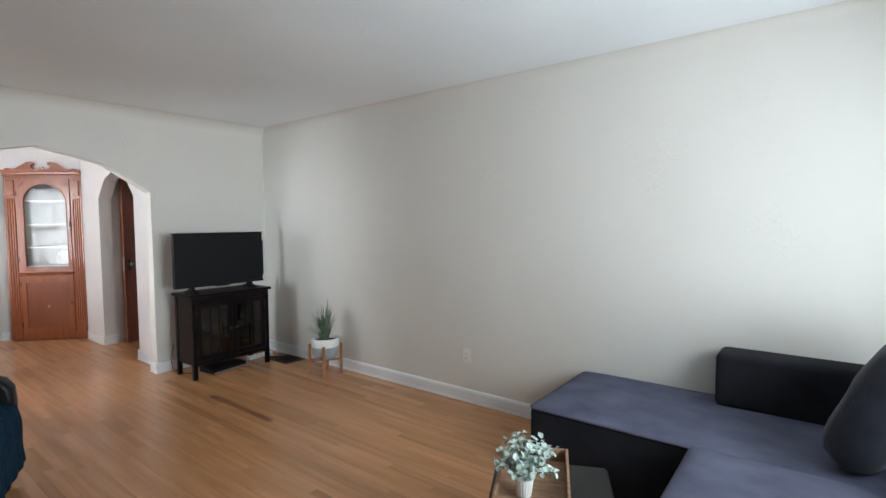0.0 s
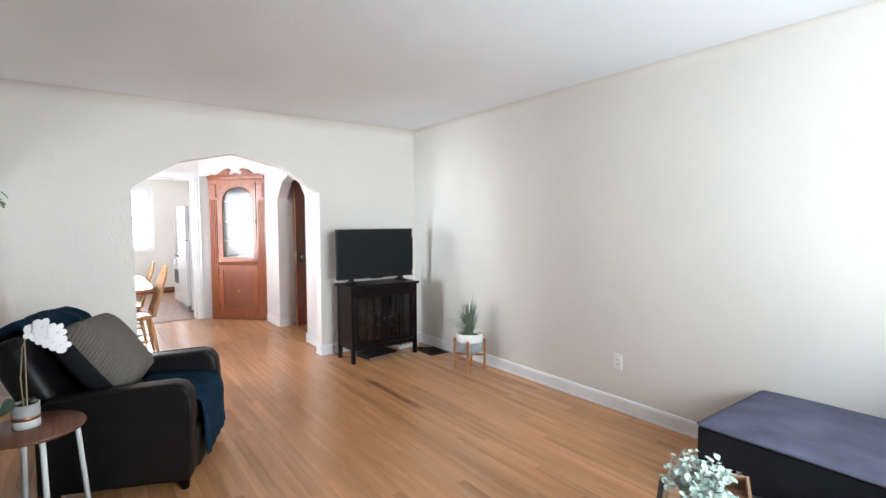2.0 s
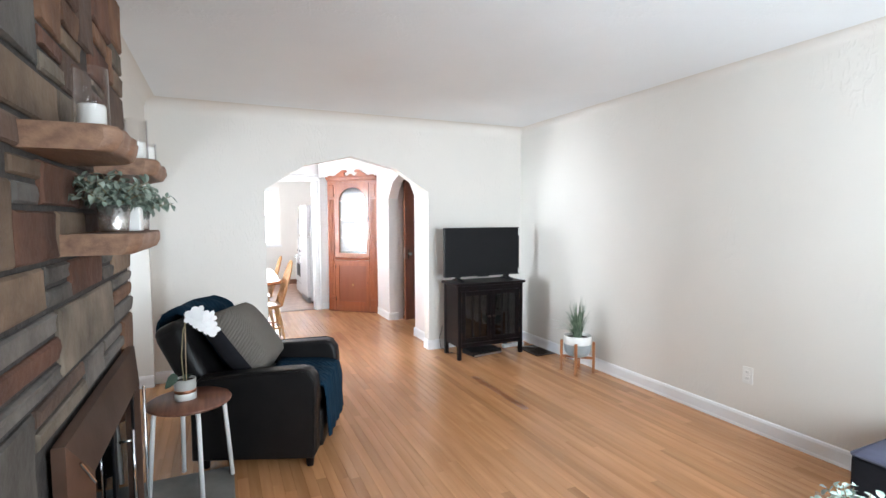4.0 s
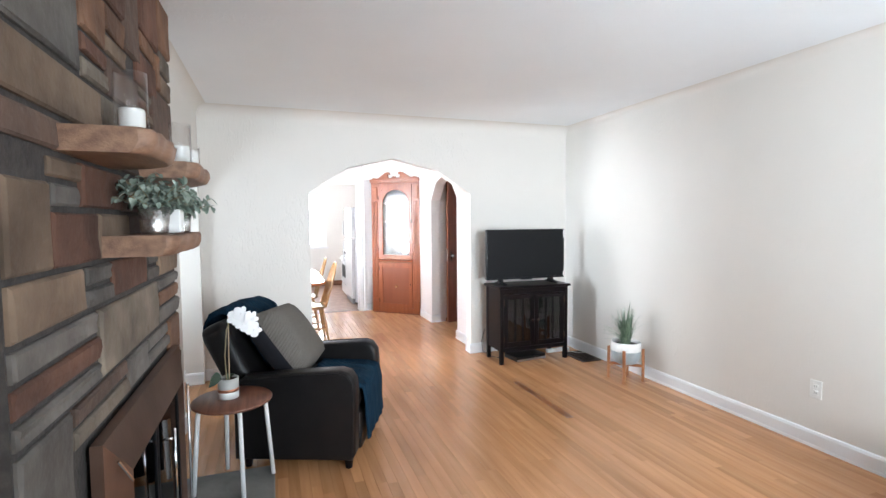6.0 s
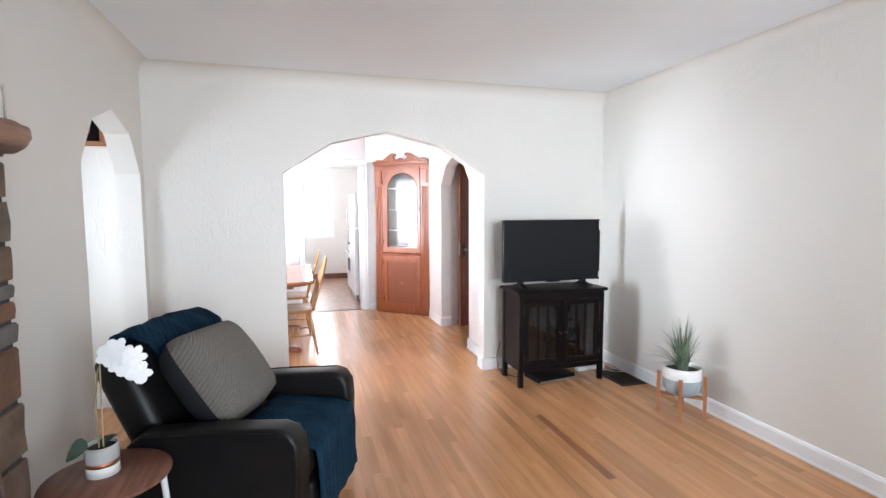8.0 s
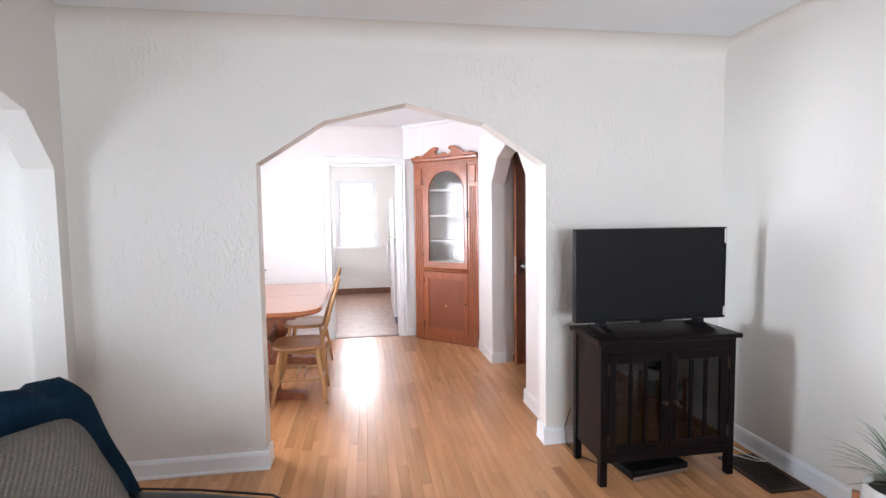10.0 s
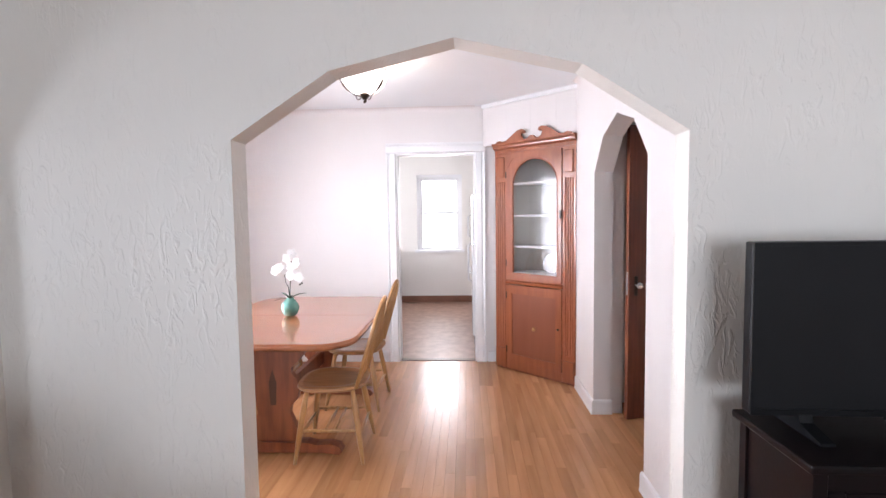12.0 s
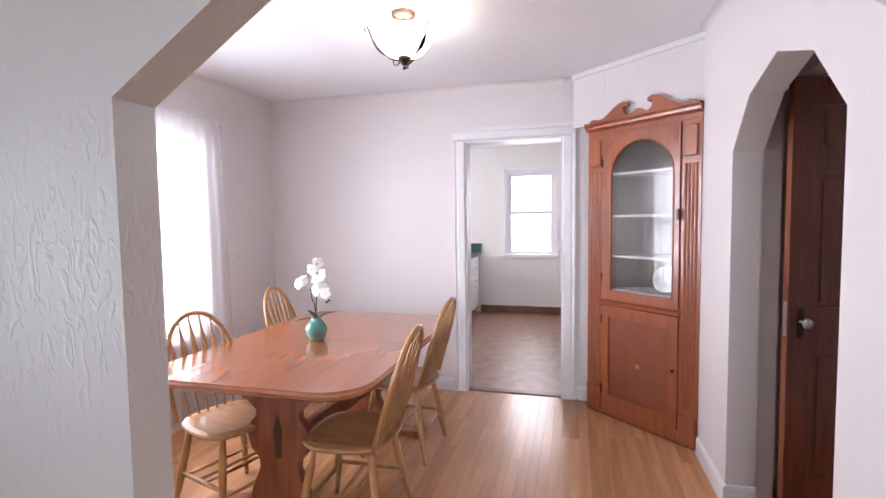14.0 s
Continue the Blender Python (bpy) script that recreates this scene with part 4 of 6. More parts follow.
def draped(name, path, width, thick, material, label, category, at, wave, seed, fold=None):
    """A cloth laid along a path of (y, z) in the chair's own frame, uneven at its edges, with folds."""
    t = thing(name, label, category, at)
    bm = bmesh.new()
    pts = [Vector((0, *p)) for p in path]
    fine = []
    for a, b in zip(pts, pts[1:]):
        for k in range(4):
            fine.append(a.lerp(b, k / 4))
    fine.append(pts[-1])
    nx = 18
    top, bot = [], []
    for i, p in enumerate(fine):
        d = (fine[min(i + 1, len(fine) - 1)] - fine[max(i - 1, 0)]).normalized()
        nrm = Vector((0, -d.z, d.y))
        if nrm.z < 0 and abs(d.y) > abs(d.z):
            nrm = -nrm
        ra, rb = [], []
        for k in range(nx + 1):
            u = k / nx - 0.5
            x = width * u * (1 + 0.05 * noise.noise(Vector((i * 0.3, seed, u))))
            f = wave * (noise.noise(Vector((u * 7, i * 0.22, seed))) * 0.5 + 0.5 + 0.35 * math.sin(u * 26 + seed))
            drop = 0.0
            if fold is not None and x < fold:
                drop = (fold - x) * 0.93
                x = fold - (fold - x) * 0.3
            ra.append(bm.verts.new(p + Vector((x, 0, -drop)) + nrm * (thick + max(0.0, f))))
            rb.append(bm.verts.new(p + Vector((x, 0, -drop)) + nrm * 0.002))
        top.append(ra)
        bot.append(rb)
    fs = []
    for i in range(len(fine) - 1):
        for k in range(nx):
            fs.append(bm.faces.new((top[i][k], top[i][k + 1], top[i + 1][k + 1], top[i + 1][k])))
            fs.append(bm.faces.new((bot[i][k + 1], bot[i][k], bot[i + 1][k], bot[i + 1][k + 1])))
        for k in (0, nx):
            fs.append(bm.faces.new((top[i][k], bot[i][k], bot[i + 1][k], top[i + 1][k])))
    for i in (0, len(fine) - 1):
        for k in range(nx):
            fs.append(bm.faces.new((top[i][k], top[i][k + 1], bot[i][k + 1], bot[i][k])))
    bmesh.ops.recalc_face_normals(bm, faces=fs)
    part("cloth", bm, material, t, "", True)
    return t


draped("throw_blanket", [(-0.02, 0.462), (0.10, 0.458), (0.30, 0.456), (0.365, 0.44), (0.378, 0.36), (0.384, 0.24), (0.39, 0.13)], 0.50, 0.008, NAVY,
       "navy knitted throw draped over the recliner's seat", "blanket", RECL, 0.014, 3)
draped("throw_blanket", [(-0.675, 0.69), (-0.665, 0.755), (-0.625, 0.818), (-0.55, 0.842), (-0.455, 0.80), (-0.36, 0.64), (-0.27, 0.50)], 0.60, 0.018, NAVY,
       "navy knitted throw hung over the recliner's back", "blanket", RECL @ pose(-0.18, 0.01, 0.024), 0.034, 11, -0.225)


def pillow(name, w, h, thick, material, label, at, backmat=None):
    t = thing(name, label, "cushion", at)
    cover = part("cover", cushion(w, h, thick, 0.36, 14), [material, backmat or material], t, "", True)
    half = len(cover.data.polygons) // 2
    for i, p in enumerate(cover.data.polygons):
        p.material_index = 0 if i < half else 1
    return t


pillow("throw_cushion", 0.47, 0.47, 0.27, GREY_KNIT, "grey woven square cushion with a dark back, leaning on the recliner", RECL @ pose(0.015, -0.165, 0.682, -53, 0, 4.5) @ pose(0, 0, 0, 0, 0, -4), DARK_FABRIC)


# ---- television and its stand ----
def tv_stand():
    t = thing("tv_stand", "black wooden media cabinet with two muntined glass doors", "cabinet", pose(0, 0, 0))
    x0, x1, y0, y1 = -5.89, -5.545, 2.305, 3.075
    part("top", box(x0 - 0.012, x1 + 0.022, y0 - 0.022, y1 + 0.022, 0.757, 0.782, 0.006, 2), BLACK_WOOD, t)
    for x in (x0, x1 - 0.038):
        for y in (y0, y1 - 0.038):
            part("leg", box(x, x + 0.038, y, y + 0.038, 0.0, 0.756, 0.002), BLACK_WOOD, t)
    for y in (y0 + 0.008, y1 - 0.026):
        part("side_panel", box(x0 + 0.039, x1 - 0.039, y, y + 0.018, 0.13, 0.755), BLACK_WOOD, t, "dark red-black side panel")
    part("back_panel", box(x0 + 0.004, x0 + 0.012, y0 + 0.039, y1 - 0.039, 0.13, 0.755), BLACK_WOOD, t)
    part("bottom", box(x0 + 0.013, x1 - 0.03, y0 + 0.028, y1 - 0.028, 0.135, 0.155), BLACK_WOOD, t)
    part("inner_shelf", box(x0 + 0.013, x1 - 0.05, y0 + 0.028, y1 - 0.028, 0.43, 0.446), BLACK_WOOD, t)
    part("rail", box(x1 - 0.034, x1 - 0.004, y0 + 0.039, y1 - 0.039, 0.70, 0.755), BLACK_WOOD, t)
    part("rail", box(x1 - 0.034, x1 - 0.004, y0 + 0.039, y1 - 0.039, 0.125, 0.165), BLACK_WOOD, t)
    ym = (y0 + y1) / 2
    for a, b, hinge, knob in ((y0 + 0.041, ym - 0.002, y0 + 0.041, ym - 0.03), (ym + 0.002, y1 - 0.041, y1 - 0.041, ym + 0.03)):
        bm = bmesh.new()
        z0, z1 = 0.168, 0.697
        for p in ((a, a + 0.045, z0, z1), (b - 0.045, b, z0, z1), (a + 0.045, b - 0.045, z0, z0 + 0.05), (a + 0.045, b - 0.045, z1 - 0.045, z1)):
            add_box(bm, x1 - 0.024, x1 - 0.002, p[0], p[1], p[2], p[3], 0.002)
        door = part("door", bm, BLACK_WOOD, t)
        w = (b - a - 0.09)
        for k in (1, 2):
            y = a + 0.045 + w * k / 3
            part("muntin", box(x1 - 0.02, x1 - 0.005, y - 0.008, y + 0.008, z0 + 0.05, z1 - 0.045), BLACK_WOOD, door)
        part("pane", box(x1 - 0.014, x1 - 0.011, a + 0.045, b - 0.045, z0 + 0.05, z1 - 0.045), SMOKED, door)
        part("knob", lathe([(0, 0), (0.006, 0), (0.006, 0.012), (0.012, 0.016), (0.012, 0.022), (0, 0.026)], 12), BRONZE, door, "small dark metal knob", True, pose(x1 - 0.002, knob, 0.43, 0, 90, 0))
        for z in (0.25, 0.62):
            part("hinge", box(x1 - 0.001, x1 + 0.002, hinge - 0.006, hinge + 0.006, z - 0.03, z + 0.03), BRONZE, door, "small dark hinge")


tv_stand()


def television():
    t = thing("television", "flat black television on two short feet, switched off", "television", pose(-5.732, 2.692, 0.783, 0, 0, -1.5))
    w, h = 0.885, 0.515
    part("casing", box(-0.045, 0.004, -w / 2, w / 2, 0.045, 0.045 + h, 0.006, 2), BLACK_PLASTIC, t)
    bm = bmesh.new()
    for p in ((-w / 2, -w / 2 + 0.012, 0.046, 0.044 + h), (w / 2 - 0.012, w / 2, 0.046, 0.044 + h), (-w / 2 + 0.012, w / 2 - 0.012, 0.033 + h, 0.044 + h), (-w / 2 + 0.012, w / 2 - 0.012, 0.046, 0.064)):
        add_box(bm, 0.0045, 0.010, p[0], p[1], p[2], p[3])
    part("bezel", bm, BLACK_PLASTIC, t)
    part("screen", box(0.0045, 0.0065, -w / 2 + 0.0125, w / 2 - 0.0125, 0.0645, 0.0325 + h), SCREEN, t, "matt dark screen")
    part("badge", box(0.0045, 0.011, -0.07, 0.07, 0.036, 0.0455, 0.003), BLACK_PLASTIC, t)
    for z0, z1 in ((0.47, 0.55), (0.06, 0.11)):
        part("sticker", box(0.0101, 0.0105, w / 2 - 0.011, w / 2 - 0.002, z0, z1), PLASTIC_WHITE, t, "small white sticker strip")
    for y in (-0.29, 0.29):
        bm = bmesh.new()
        add_prism(bm, [(-0.11, 0), (0.11, 0), (0.11, 0.008), (0.02, 0.028), (0.012, 0.05), (-0.03, 0.05), (-0.04, 0.028), (-0.11, 0.008)], "y", y - 0.02, y + 0.02)
        part("stand_foot", bm, BLACK_PLASTIC, t)


television()


def set_top():
    t = thing("cable_box", "black set-top box with a silver front under the media cabinet", "electronics", pose(-5.69, 2.66, 0, 0, 0, 8))
    part("case", box(-0.12, 0.105, -0.18, 0.18, 0.006, 0.055, 0.004), BLACK_PLASTIC, t)
    part("front_strip", box(0.1055, 0.109, -0.178, 0.178, 0.008, 0.026), STEEL, t, "silver front strip")
    for y in (-0.15, 0.15):
        part("foot", box(-0.1, 0.1, y - 0.01, y + 0.01, 0.0, 0.0059), BLACK_PLASTIC, t)
    t = thing("power_strip", "white power strip lying by the wall", "power strip", pose(-5.80, 3.12, 0, 0, 0, 4))
    part("case", box(-0.025, 0.025, -0.14, 0.14, 0.0, 0.035, 0.005, 2), PLASTIC_WHITE, t)
    for k in range(4):
        part("socket", box(-0.014, 0.014, -0.115 + k * 0.06, -0.085 + k * 0.06, 0.0351, 0.0362), mat("socket_grey", (0.4, 0.4, 0.4), 0.5) if k == 0 else bpy.data.materials["socket_grey"], t)
    c = thing("cable", "thin black cable from the cabinet to the wall", "cable")
    part("wire", tube([(-5.87, 2.28, 0.30), (-5.93, 2.27, 0.16), (-5.95, 2.29, 0.05), (-5.90, 2.33, 0.006), (-5.78, 2.40, 0.005)], 0.003, 6), BLACK_PLASTIC, c)
    c = thing("cable", "pale cable curling beside the floor register", "cable")
    part("wire", tube([(-5.70, 3.09, 0.20), (-5.66, 3.15, 0.10), (-5.62, 3.24, 0.05), (-5.60, 3.33, 0.02), (-5.64, 3.30, 0.006), (-5.75, 3.2, 0.006)], 0.003, 6), PLASTIC_WHITE, c)


set_top()


def stand_contents():
    for y0, y1, z, h, m, nm, lab in ((2.44, 2.60, 0.156, 0.16, WHITE_CERAMIC, "storage_box", "pale box inside the media cabinet"), (2.80, 2.95, 0.447, 0.12, BLACK_PLASTIC, "router", "dark router inside the media cabinet"),
                                     (2.42, 2.66, 0.447, 0.07, GREY_POT, "disc_player", "grey player inside the media cabinet"), (2.78, 2.86, 0.156, 0.20, COPPER, "picture_frame", "small frame inside the media cabinet")):
        t = thing(nm, lab, "electronics" if "er" in nm[-3:] else "box", pose(-5.74, (y0 + y1) / 2, z))
        part("case", box(-0.08, 0.08, -(y1 - y0) / 2, (y1 - y0) / 2, 0.001, h, 0.006, 2), m, t)


stand_contents()


def register():
    t = thing("floor_register", "dark brown metal floor register by the wall", "vent", pose(-5.53, 3.235, 0.001, 0, 0, 0))
    bm = bmesh.new()
    for p in ((-0.19, 0.19, -0.115, -0.09), (-0.19, 0.19, 0.09, 0.115), (-0.19, -0.165, -0.09, 0.09), (0.165, 0.19, -0.09, 0.09)):
        add_box(bm, p[0], p[1], p[2], p[3], 0, 0.006)
    part("frame", bm, BRONZE, t)
    # no duct below: this dark sheet gives its shade by colour
    part("duct_shade_plate", box(-0.165, 0.165, -0.09, 0.09, 0.0, 0.0015), SOOT_AND_HOLES, t)
    for k in range(16):
        x = -0.155 + k * 0.0207
        part("slat", box(x - 0.004, x + 0.004, -0.09, 0.09, 0.0016, 0.005), BRONZE, t)


register()


def outlet(at, label):
    t = thing("wall_outlet", label, "outlet", at)
    part("plate", box(-0.036, 0.036, -0.006, 0, -0.058, 0.058, 0.003, 2), PLASTIC_WHITE, t)
    for z in (-0.02, 0.02):
        s = part("socket", box(-0.017, 0.017, -0.0085, -0.0062, z - 0.014, z + 0.014, 0.002), PLASTIC_WHITE, t)
        for x in (-0.006, 0.006):
            # dark bars on the socket's face, coloured like the shade inside its holes
            part("slot", box(x - 0.0012, x + 0.0012, -0.0092, -0.0087, z - 0.006, z + 0.006), SOOT_AND_HOLES, s, "dark slot")
    part("screw", lathe([(0, 0), (0.003, 0), (0.002, 0.0015), (0, 0.002)], 8), STEEL, t, "", False, pose(0, -0.006, 0, 90, 0, 0))


outlet(pose(-3.28, Y_RIGHT - 0.0005, 0.37), "white double outlet on the plaster wall")


def switch():
    t = thing("light_switch", "white light switch beside the dining window", "switch", pose(-8.57, Y_DL + 0.0005, 1.18, 0, 0, 180))
    part("plate", box(-0.036, 0.036, -0.006, 0, -0.058, 0.058, 0.003, 2), PLASTIC_WHITE, t)
    part("toggle", box(-0.005, 0.005, -0.016, -0.0062, -0.010, 0.012, 0.002), PLASTIC_WHITE, t)


switch()


# ---- planter by the wall ----
def planter():
    s = thing("plant_stand", "teak plant stand with four slim legs", "plant stand", pose(-4.766, 3.169, 0, 0, 0, 45))
    R = 0.146
    for k in range(4):
        a = k * math.tau / 4
        part("leg", box(R - 0.012, R + 0.012, -0.013, 0.013, 0.0, 0.292, 0.002), TEAK, s, "", False, pose(0, 0, 0, 0, 0, math.degrees(a)))
    part("crossbar", box(-R + 0.0125, R - 0.0125, -0.012, 0.012, 0.128, 0.148), TEAK, s)
    part("crossbar", box(-0.012, 0.012, -R + 0.0125, R - 0.0125, 0.104, 0.1275), TEAK, s)
    p = thing("planter", "two-tone ceramic bowl planter with a spiky grass plant", "plant", pose(-4.766, 3.169, 0.149))
    r = 0.128
    part("bowl", lathe([(0, 0), (r * 0.55, 0), (r * 0.74, 0.012), (r * 0.92, 0.05), (r * 0.98, 0.10), (r * 0.995, 0.122)], 36), GREY_CERAMIC, p, "grey-blue glazed lower bowl", True)
    part("rim", lathe([(r * 0.997, 0.122), (r, 0.14), (r * 0.98, 0.195), (r * 0.95, 0.199), (r * 0.92, 0.19), (r * 0.91, 0.165), (r * 0.9, 0.10)], 36), WHITE_CERAMIC, p, "matt white upper rim", True)
    part("soil", lathe([(0, 0.172), (r * 0.9, 0.168), (r * 0.89, 0.14), (0, 0.14)], 20), SOIL, p)
    g = random.Random(3)
    bm = bmesh.new()
    for i in range(120):
        a = g.uniform(0, math.tau)
        reach, hgt = 0.02 + 0.25 * g.random() ** 1.35, g.uniform(0.27, 0.45)
        hgt -= reach * 0.6
        base = Vector((math.cos(a) * g.uniform(0, 0.04), math.sin(a) * g.uniform(0, 0.04), 0.165))
        out = Vector((math.cos(a), math.sin(a), 0))
        if base.y + out.y * reach > 0.175:
            reach *= 0.4
        side = Vector((-out.y, out.x, 0))
        w = g.uniform(0.003, 0.0075)
        prev = None
        for k in range(7):
            u = k / 6
            p0 = base + out * reach * u ** 1.8 + Vector((0, 0, hgt * (u - 0.34 * u ** 3 * (reach / 0.2))))
            ww = w * (1 - u ** 2 * 0.92)
            cur = (bm.verts.new(p0 + side * ww), bm.verts.new(p0 + out * -ww * 0.5), bm.verts.new(p0 - side * ww))
            if prev:
                bm.faces.new((prev[0], prev[1], cur[1], cur[0]))
                bm.faces.new((prev[1], prev[2], cur[2], cur[1]))
            prev = cur
    tagged(part("grass", bm, BLADE, p, "arching grey-green blades"), kind="stuff")


planter()


# ---- sectional sofa, ottoman, tray ----
PIPING = mat("slate_piping", (0.085, 0.088, 0.115), 0.9, spec=0.2)
CHARCOAL = mat("charcoal_plush", (0.030, 0.032, 0.045), 0.95, second=(0.020, 0.021, 0.030), scale=7, bump=0.3, bump_scale=120, spec=0.15, sheen=0.2)


def crowned(x0, x1, y0, y1, rim, rise, n=14):
    """An upholstered top with a soft crown: its rim at one height, its middle a little higher, its skirt tucked in below."""
    bm = bmesh.new()
    grid = []
    for i in range(n + 1):
        col = []
        for j in range(n + 1):
            u, v = math.sin(math.pi / 2 * (2 * i / n - 1)), math.sin(math.pi / 2 * (2 * j / n - 1))
            t = ((1 - u ** 6) * (1 - v ** 6)) ** 0.55
            r = 1 - 0.012 * (abs(u * v) ** 6)
            z = rim + rise * t + 0.006 * t * noise.noise(Vector((u * 2.2 + x0, v * 2.2 + y0, 0.3)))
            col.append(bm.verts.new(((x0 + x1) / 2 + (x1 - x0) / 2 * u * r, (y0 + y1) / 2 + (y1 - y0) / 2 * v * r, z)))
        grid.append(col)
    for i in range(n):
        for j in range(n):
            bm.faces.new((grid[i][j], grid[i + 1][j], grid[i + 1][j + 1], grid[i][j + 1])).smooth = True
    ring = [grid[i][0] for i in range(n + 1)] + [grid[n][j] for j in range(1, n + 1)] + [grid[i][n] for i in range(n - 1, -1, -1)] + [grid[0][j] for j in range(n - 1, 0, -1)]
    low = [bm.verts.new((v.co.x * 0.999 + (x0 + x1) / 2 * 0.001, v.co.y * 0.999 + (y0 + y1) / 2 * 0.001, rim - 0.006)) for v in ring]
    for k in range(len(ring)):
        j = (k + 1) % len(ring)
        bm.faces.new((ring[j], ring[k], low[k], low[j]))
    bm.faces.new(low)
    return bm


def sofa():
    t = thing("sectional_sofa", "slate microfibre sectional sofa with a chaise along the wall", "sofa", pose(0, 0, 0))
    part("chaise_base", box(-2.297, -0.55, 2.576, 3.35, 0.05, 0.428, 0.015, 2), DARK_FABRIC, t, "dark charcoal fabric base")
    part("chaise_cushion", crowned(-2.303, -0.57, 2.57, 3.36, 0.435, 0.022), SUEDE, t)
    part("piping", tube([(-2.301, 3.33, 0.432), (-2.301, 2.592, 0.432), (-2.284, 2.572, 0.432), (-1.50, 2.570, 0.432)], 0.005, 6), PIPING, t)
    part("seat_base", box(-1.494, -0.55, 1.45, 2.543, 0.05, 0.45, 0.015, 2), DARK_FABRIC, t, "dark charcoal fabric base")
    part("seat_cushion", crowned(-1.50, -0.57, 1.44, 2.545, 0.458, 0.025), SUEDE, t)
    part("piping", tube([(-1.493, 1.47, 0.455), (-1.497, 2.515, 0.455), (-1.488, 2.535, 0.455), (-1.465, 2.544, 0.455), (-0.62, 2.544, 0.455)], 0.005, 6), PIPING, t)
    part("wall_backrest", box(-1.505, -0.36, 3.14, 3.36, 0.445, 0.735, 0.035, 4), DARK_FABRIC, t, "low charcoal back cushion against the wall", True)
    part("backrest", box(-0.55, -0.33, 1.42, 3.10, 0.05, 0.78, 0.03, 3), DARK_FABRIC, t, "", True)
    for x in (-2.28, -0.65):
        for y in (2.68, 3.27):
            part("foot", lathe([(0, 0), (0.022, 0), (0.03, 0.05), (0, 0.05)], 12), BLACK_WOOD, t, "", False, pose(x, y, 0))
    for y in (1.52,):
        for x in (-1.43, -0.65):
            part("foot", lathe([(0, 0), (0.022, 0), (0.03, 0.05), (0, 0.05)], 12), BLACK_WOOD, t, "", False, pose(x, y, 0))


sofa()
pillow("sofa_cushion", 0.60, 0.55, 0.24, CHARCOAL, "charcoal scatter cushion propped at the sofa's corner", pose(-0.84, 2.84, 0.72, -66, 0, 78))


def ottoman():
    t = thing("ottoman", "black leather box ottoman used as a coffee table", "ottoman", pose(-1.875, 1.905, 0, 0, 0, 26))
    part("body", box(-0.21, 0.25, -0.28, 0.26, 0.02, 0.33, 0.012, 2), LEATHER, t)
    part("lid", box(-0.215, 0.255, -0.285, 0.265, 0.332, 0.40, 0.02, 3), LEATHER, t, "padded leather lid", True)
    for x in (-0.17, 0.17):
        for y in (-0.24, 0.2):
            part("foot", box(x - 0.02, x + 0.02, y - 0.02, y + 0.02, 0, 0.0199), BLACK_WOOD, t)
    y = thing("wooden_tray", "rustic wooden tray with low sides on the ottoman", "tray", pose(-1.94, 1.926, 0.401, 0, 0, 25))
    part("tray_floor", box(-0.125, 0.125, -0.20, 0.20, 0.0, 0.012), TRAYWOOD, y)
    for p in ((-0.137, -0.1255, -0.212, 0.212), (0.1255, 0.137, -0.212, 0.212), (-0.125, 0.125, -0.212, -0.2005), (-0.125, 0.125, 0.2005, 0.212)):
        part("tray_side", box(p[0], p[1], p[2], p[3], 0.0, 0.066, 0.002), TRAYWOOD, y)
    q = thing("tray_plant", "pale eucalyptus in a small ribbed white pot", "plant", pose(-1.93, 1.83, 0.414))
    bm = bmesh.new()
    for z0, z1, r0, r1 in ((0, 0.07, 0.026, 0.036),):
        n = 40
        lo = [bm.verts.new(((r0 + 0.0018 * (k % 2)) * math.cos(k * math.tau / n), (r0 + 0.0018 * (k % 2)) * math.sin(k * math.tau / n), z0)) for k in range(n)]
        hi = [bm.verts.new(((r1 + 0.0018 * (k % 2)) * math.cos(k * math.tau / n), (r1 + 0.0018 * (k % 2)) * math.sin(k * math.tau / n), z1)) for k in range(n)]
        for k in range(n):
            bm.faces.new((lo[k], lo[(k + 1) % n], hi[(k + 1) % n], hi[k]))
        bm.faces.new(lo[::-1])
        bm.faces.new(hi)
    part("pot", bm, WHITE_CERAMIC, q, "ribbed white pot")
    bs, bl = bushy(random.Random(12), 52, 0.13, 0.15, 0.025, 0.022)
    for b in (bs, bl):
        bmesh.ops.translate(b, vec=(0, 0, 0.065), verts=b.verts[:])
    part("stems", bs, STEM, q)
    tagged(part("leaves", bl, SILVERLEAF, q, "pale mint round leaves"), kind="stuff")


ottoman()


# ---- foyer chime ----
def chime():
    t = thing("door_chime", "dark door chime in a reddish wood frame on the foyer wall", "door chime", pose(-6.098, -0.80, 1.89))
    bm = bmesh.new()
    for p in ((-0.16, 0.16, 0, 0.03), (-0.16, 0.16, 0.185, 0.21), (-0.16, -0.135, 0.03, 0.185), (0.135, 0.16, 0.03, 0.185)):
        add_box(bm, 0.0, 0.05, p[0], p[1], p[2], p[3], 0.003)
    part("frame", bm, TEAK, t, "reddish wood frame")
    part("panel", box(0.001, 0.03, -0.134, 0.134, 0.031, 0.184), BLACK_WOOD, t, "dark panel")
    part("rosette", lathe([(0, 0.0), (0.035, 0.0), (0.033, 0.008), (0.018, 0.006), (0.012, 0.014), (0, 0.015)], 20), COPPER, t, "round copper rosette", True, pose(0.0305, 0.04, 0.108, 0, 90, 0))


chime()


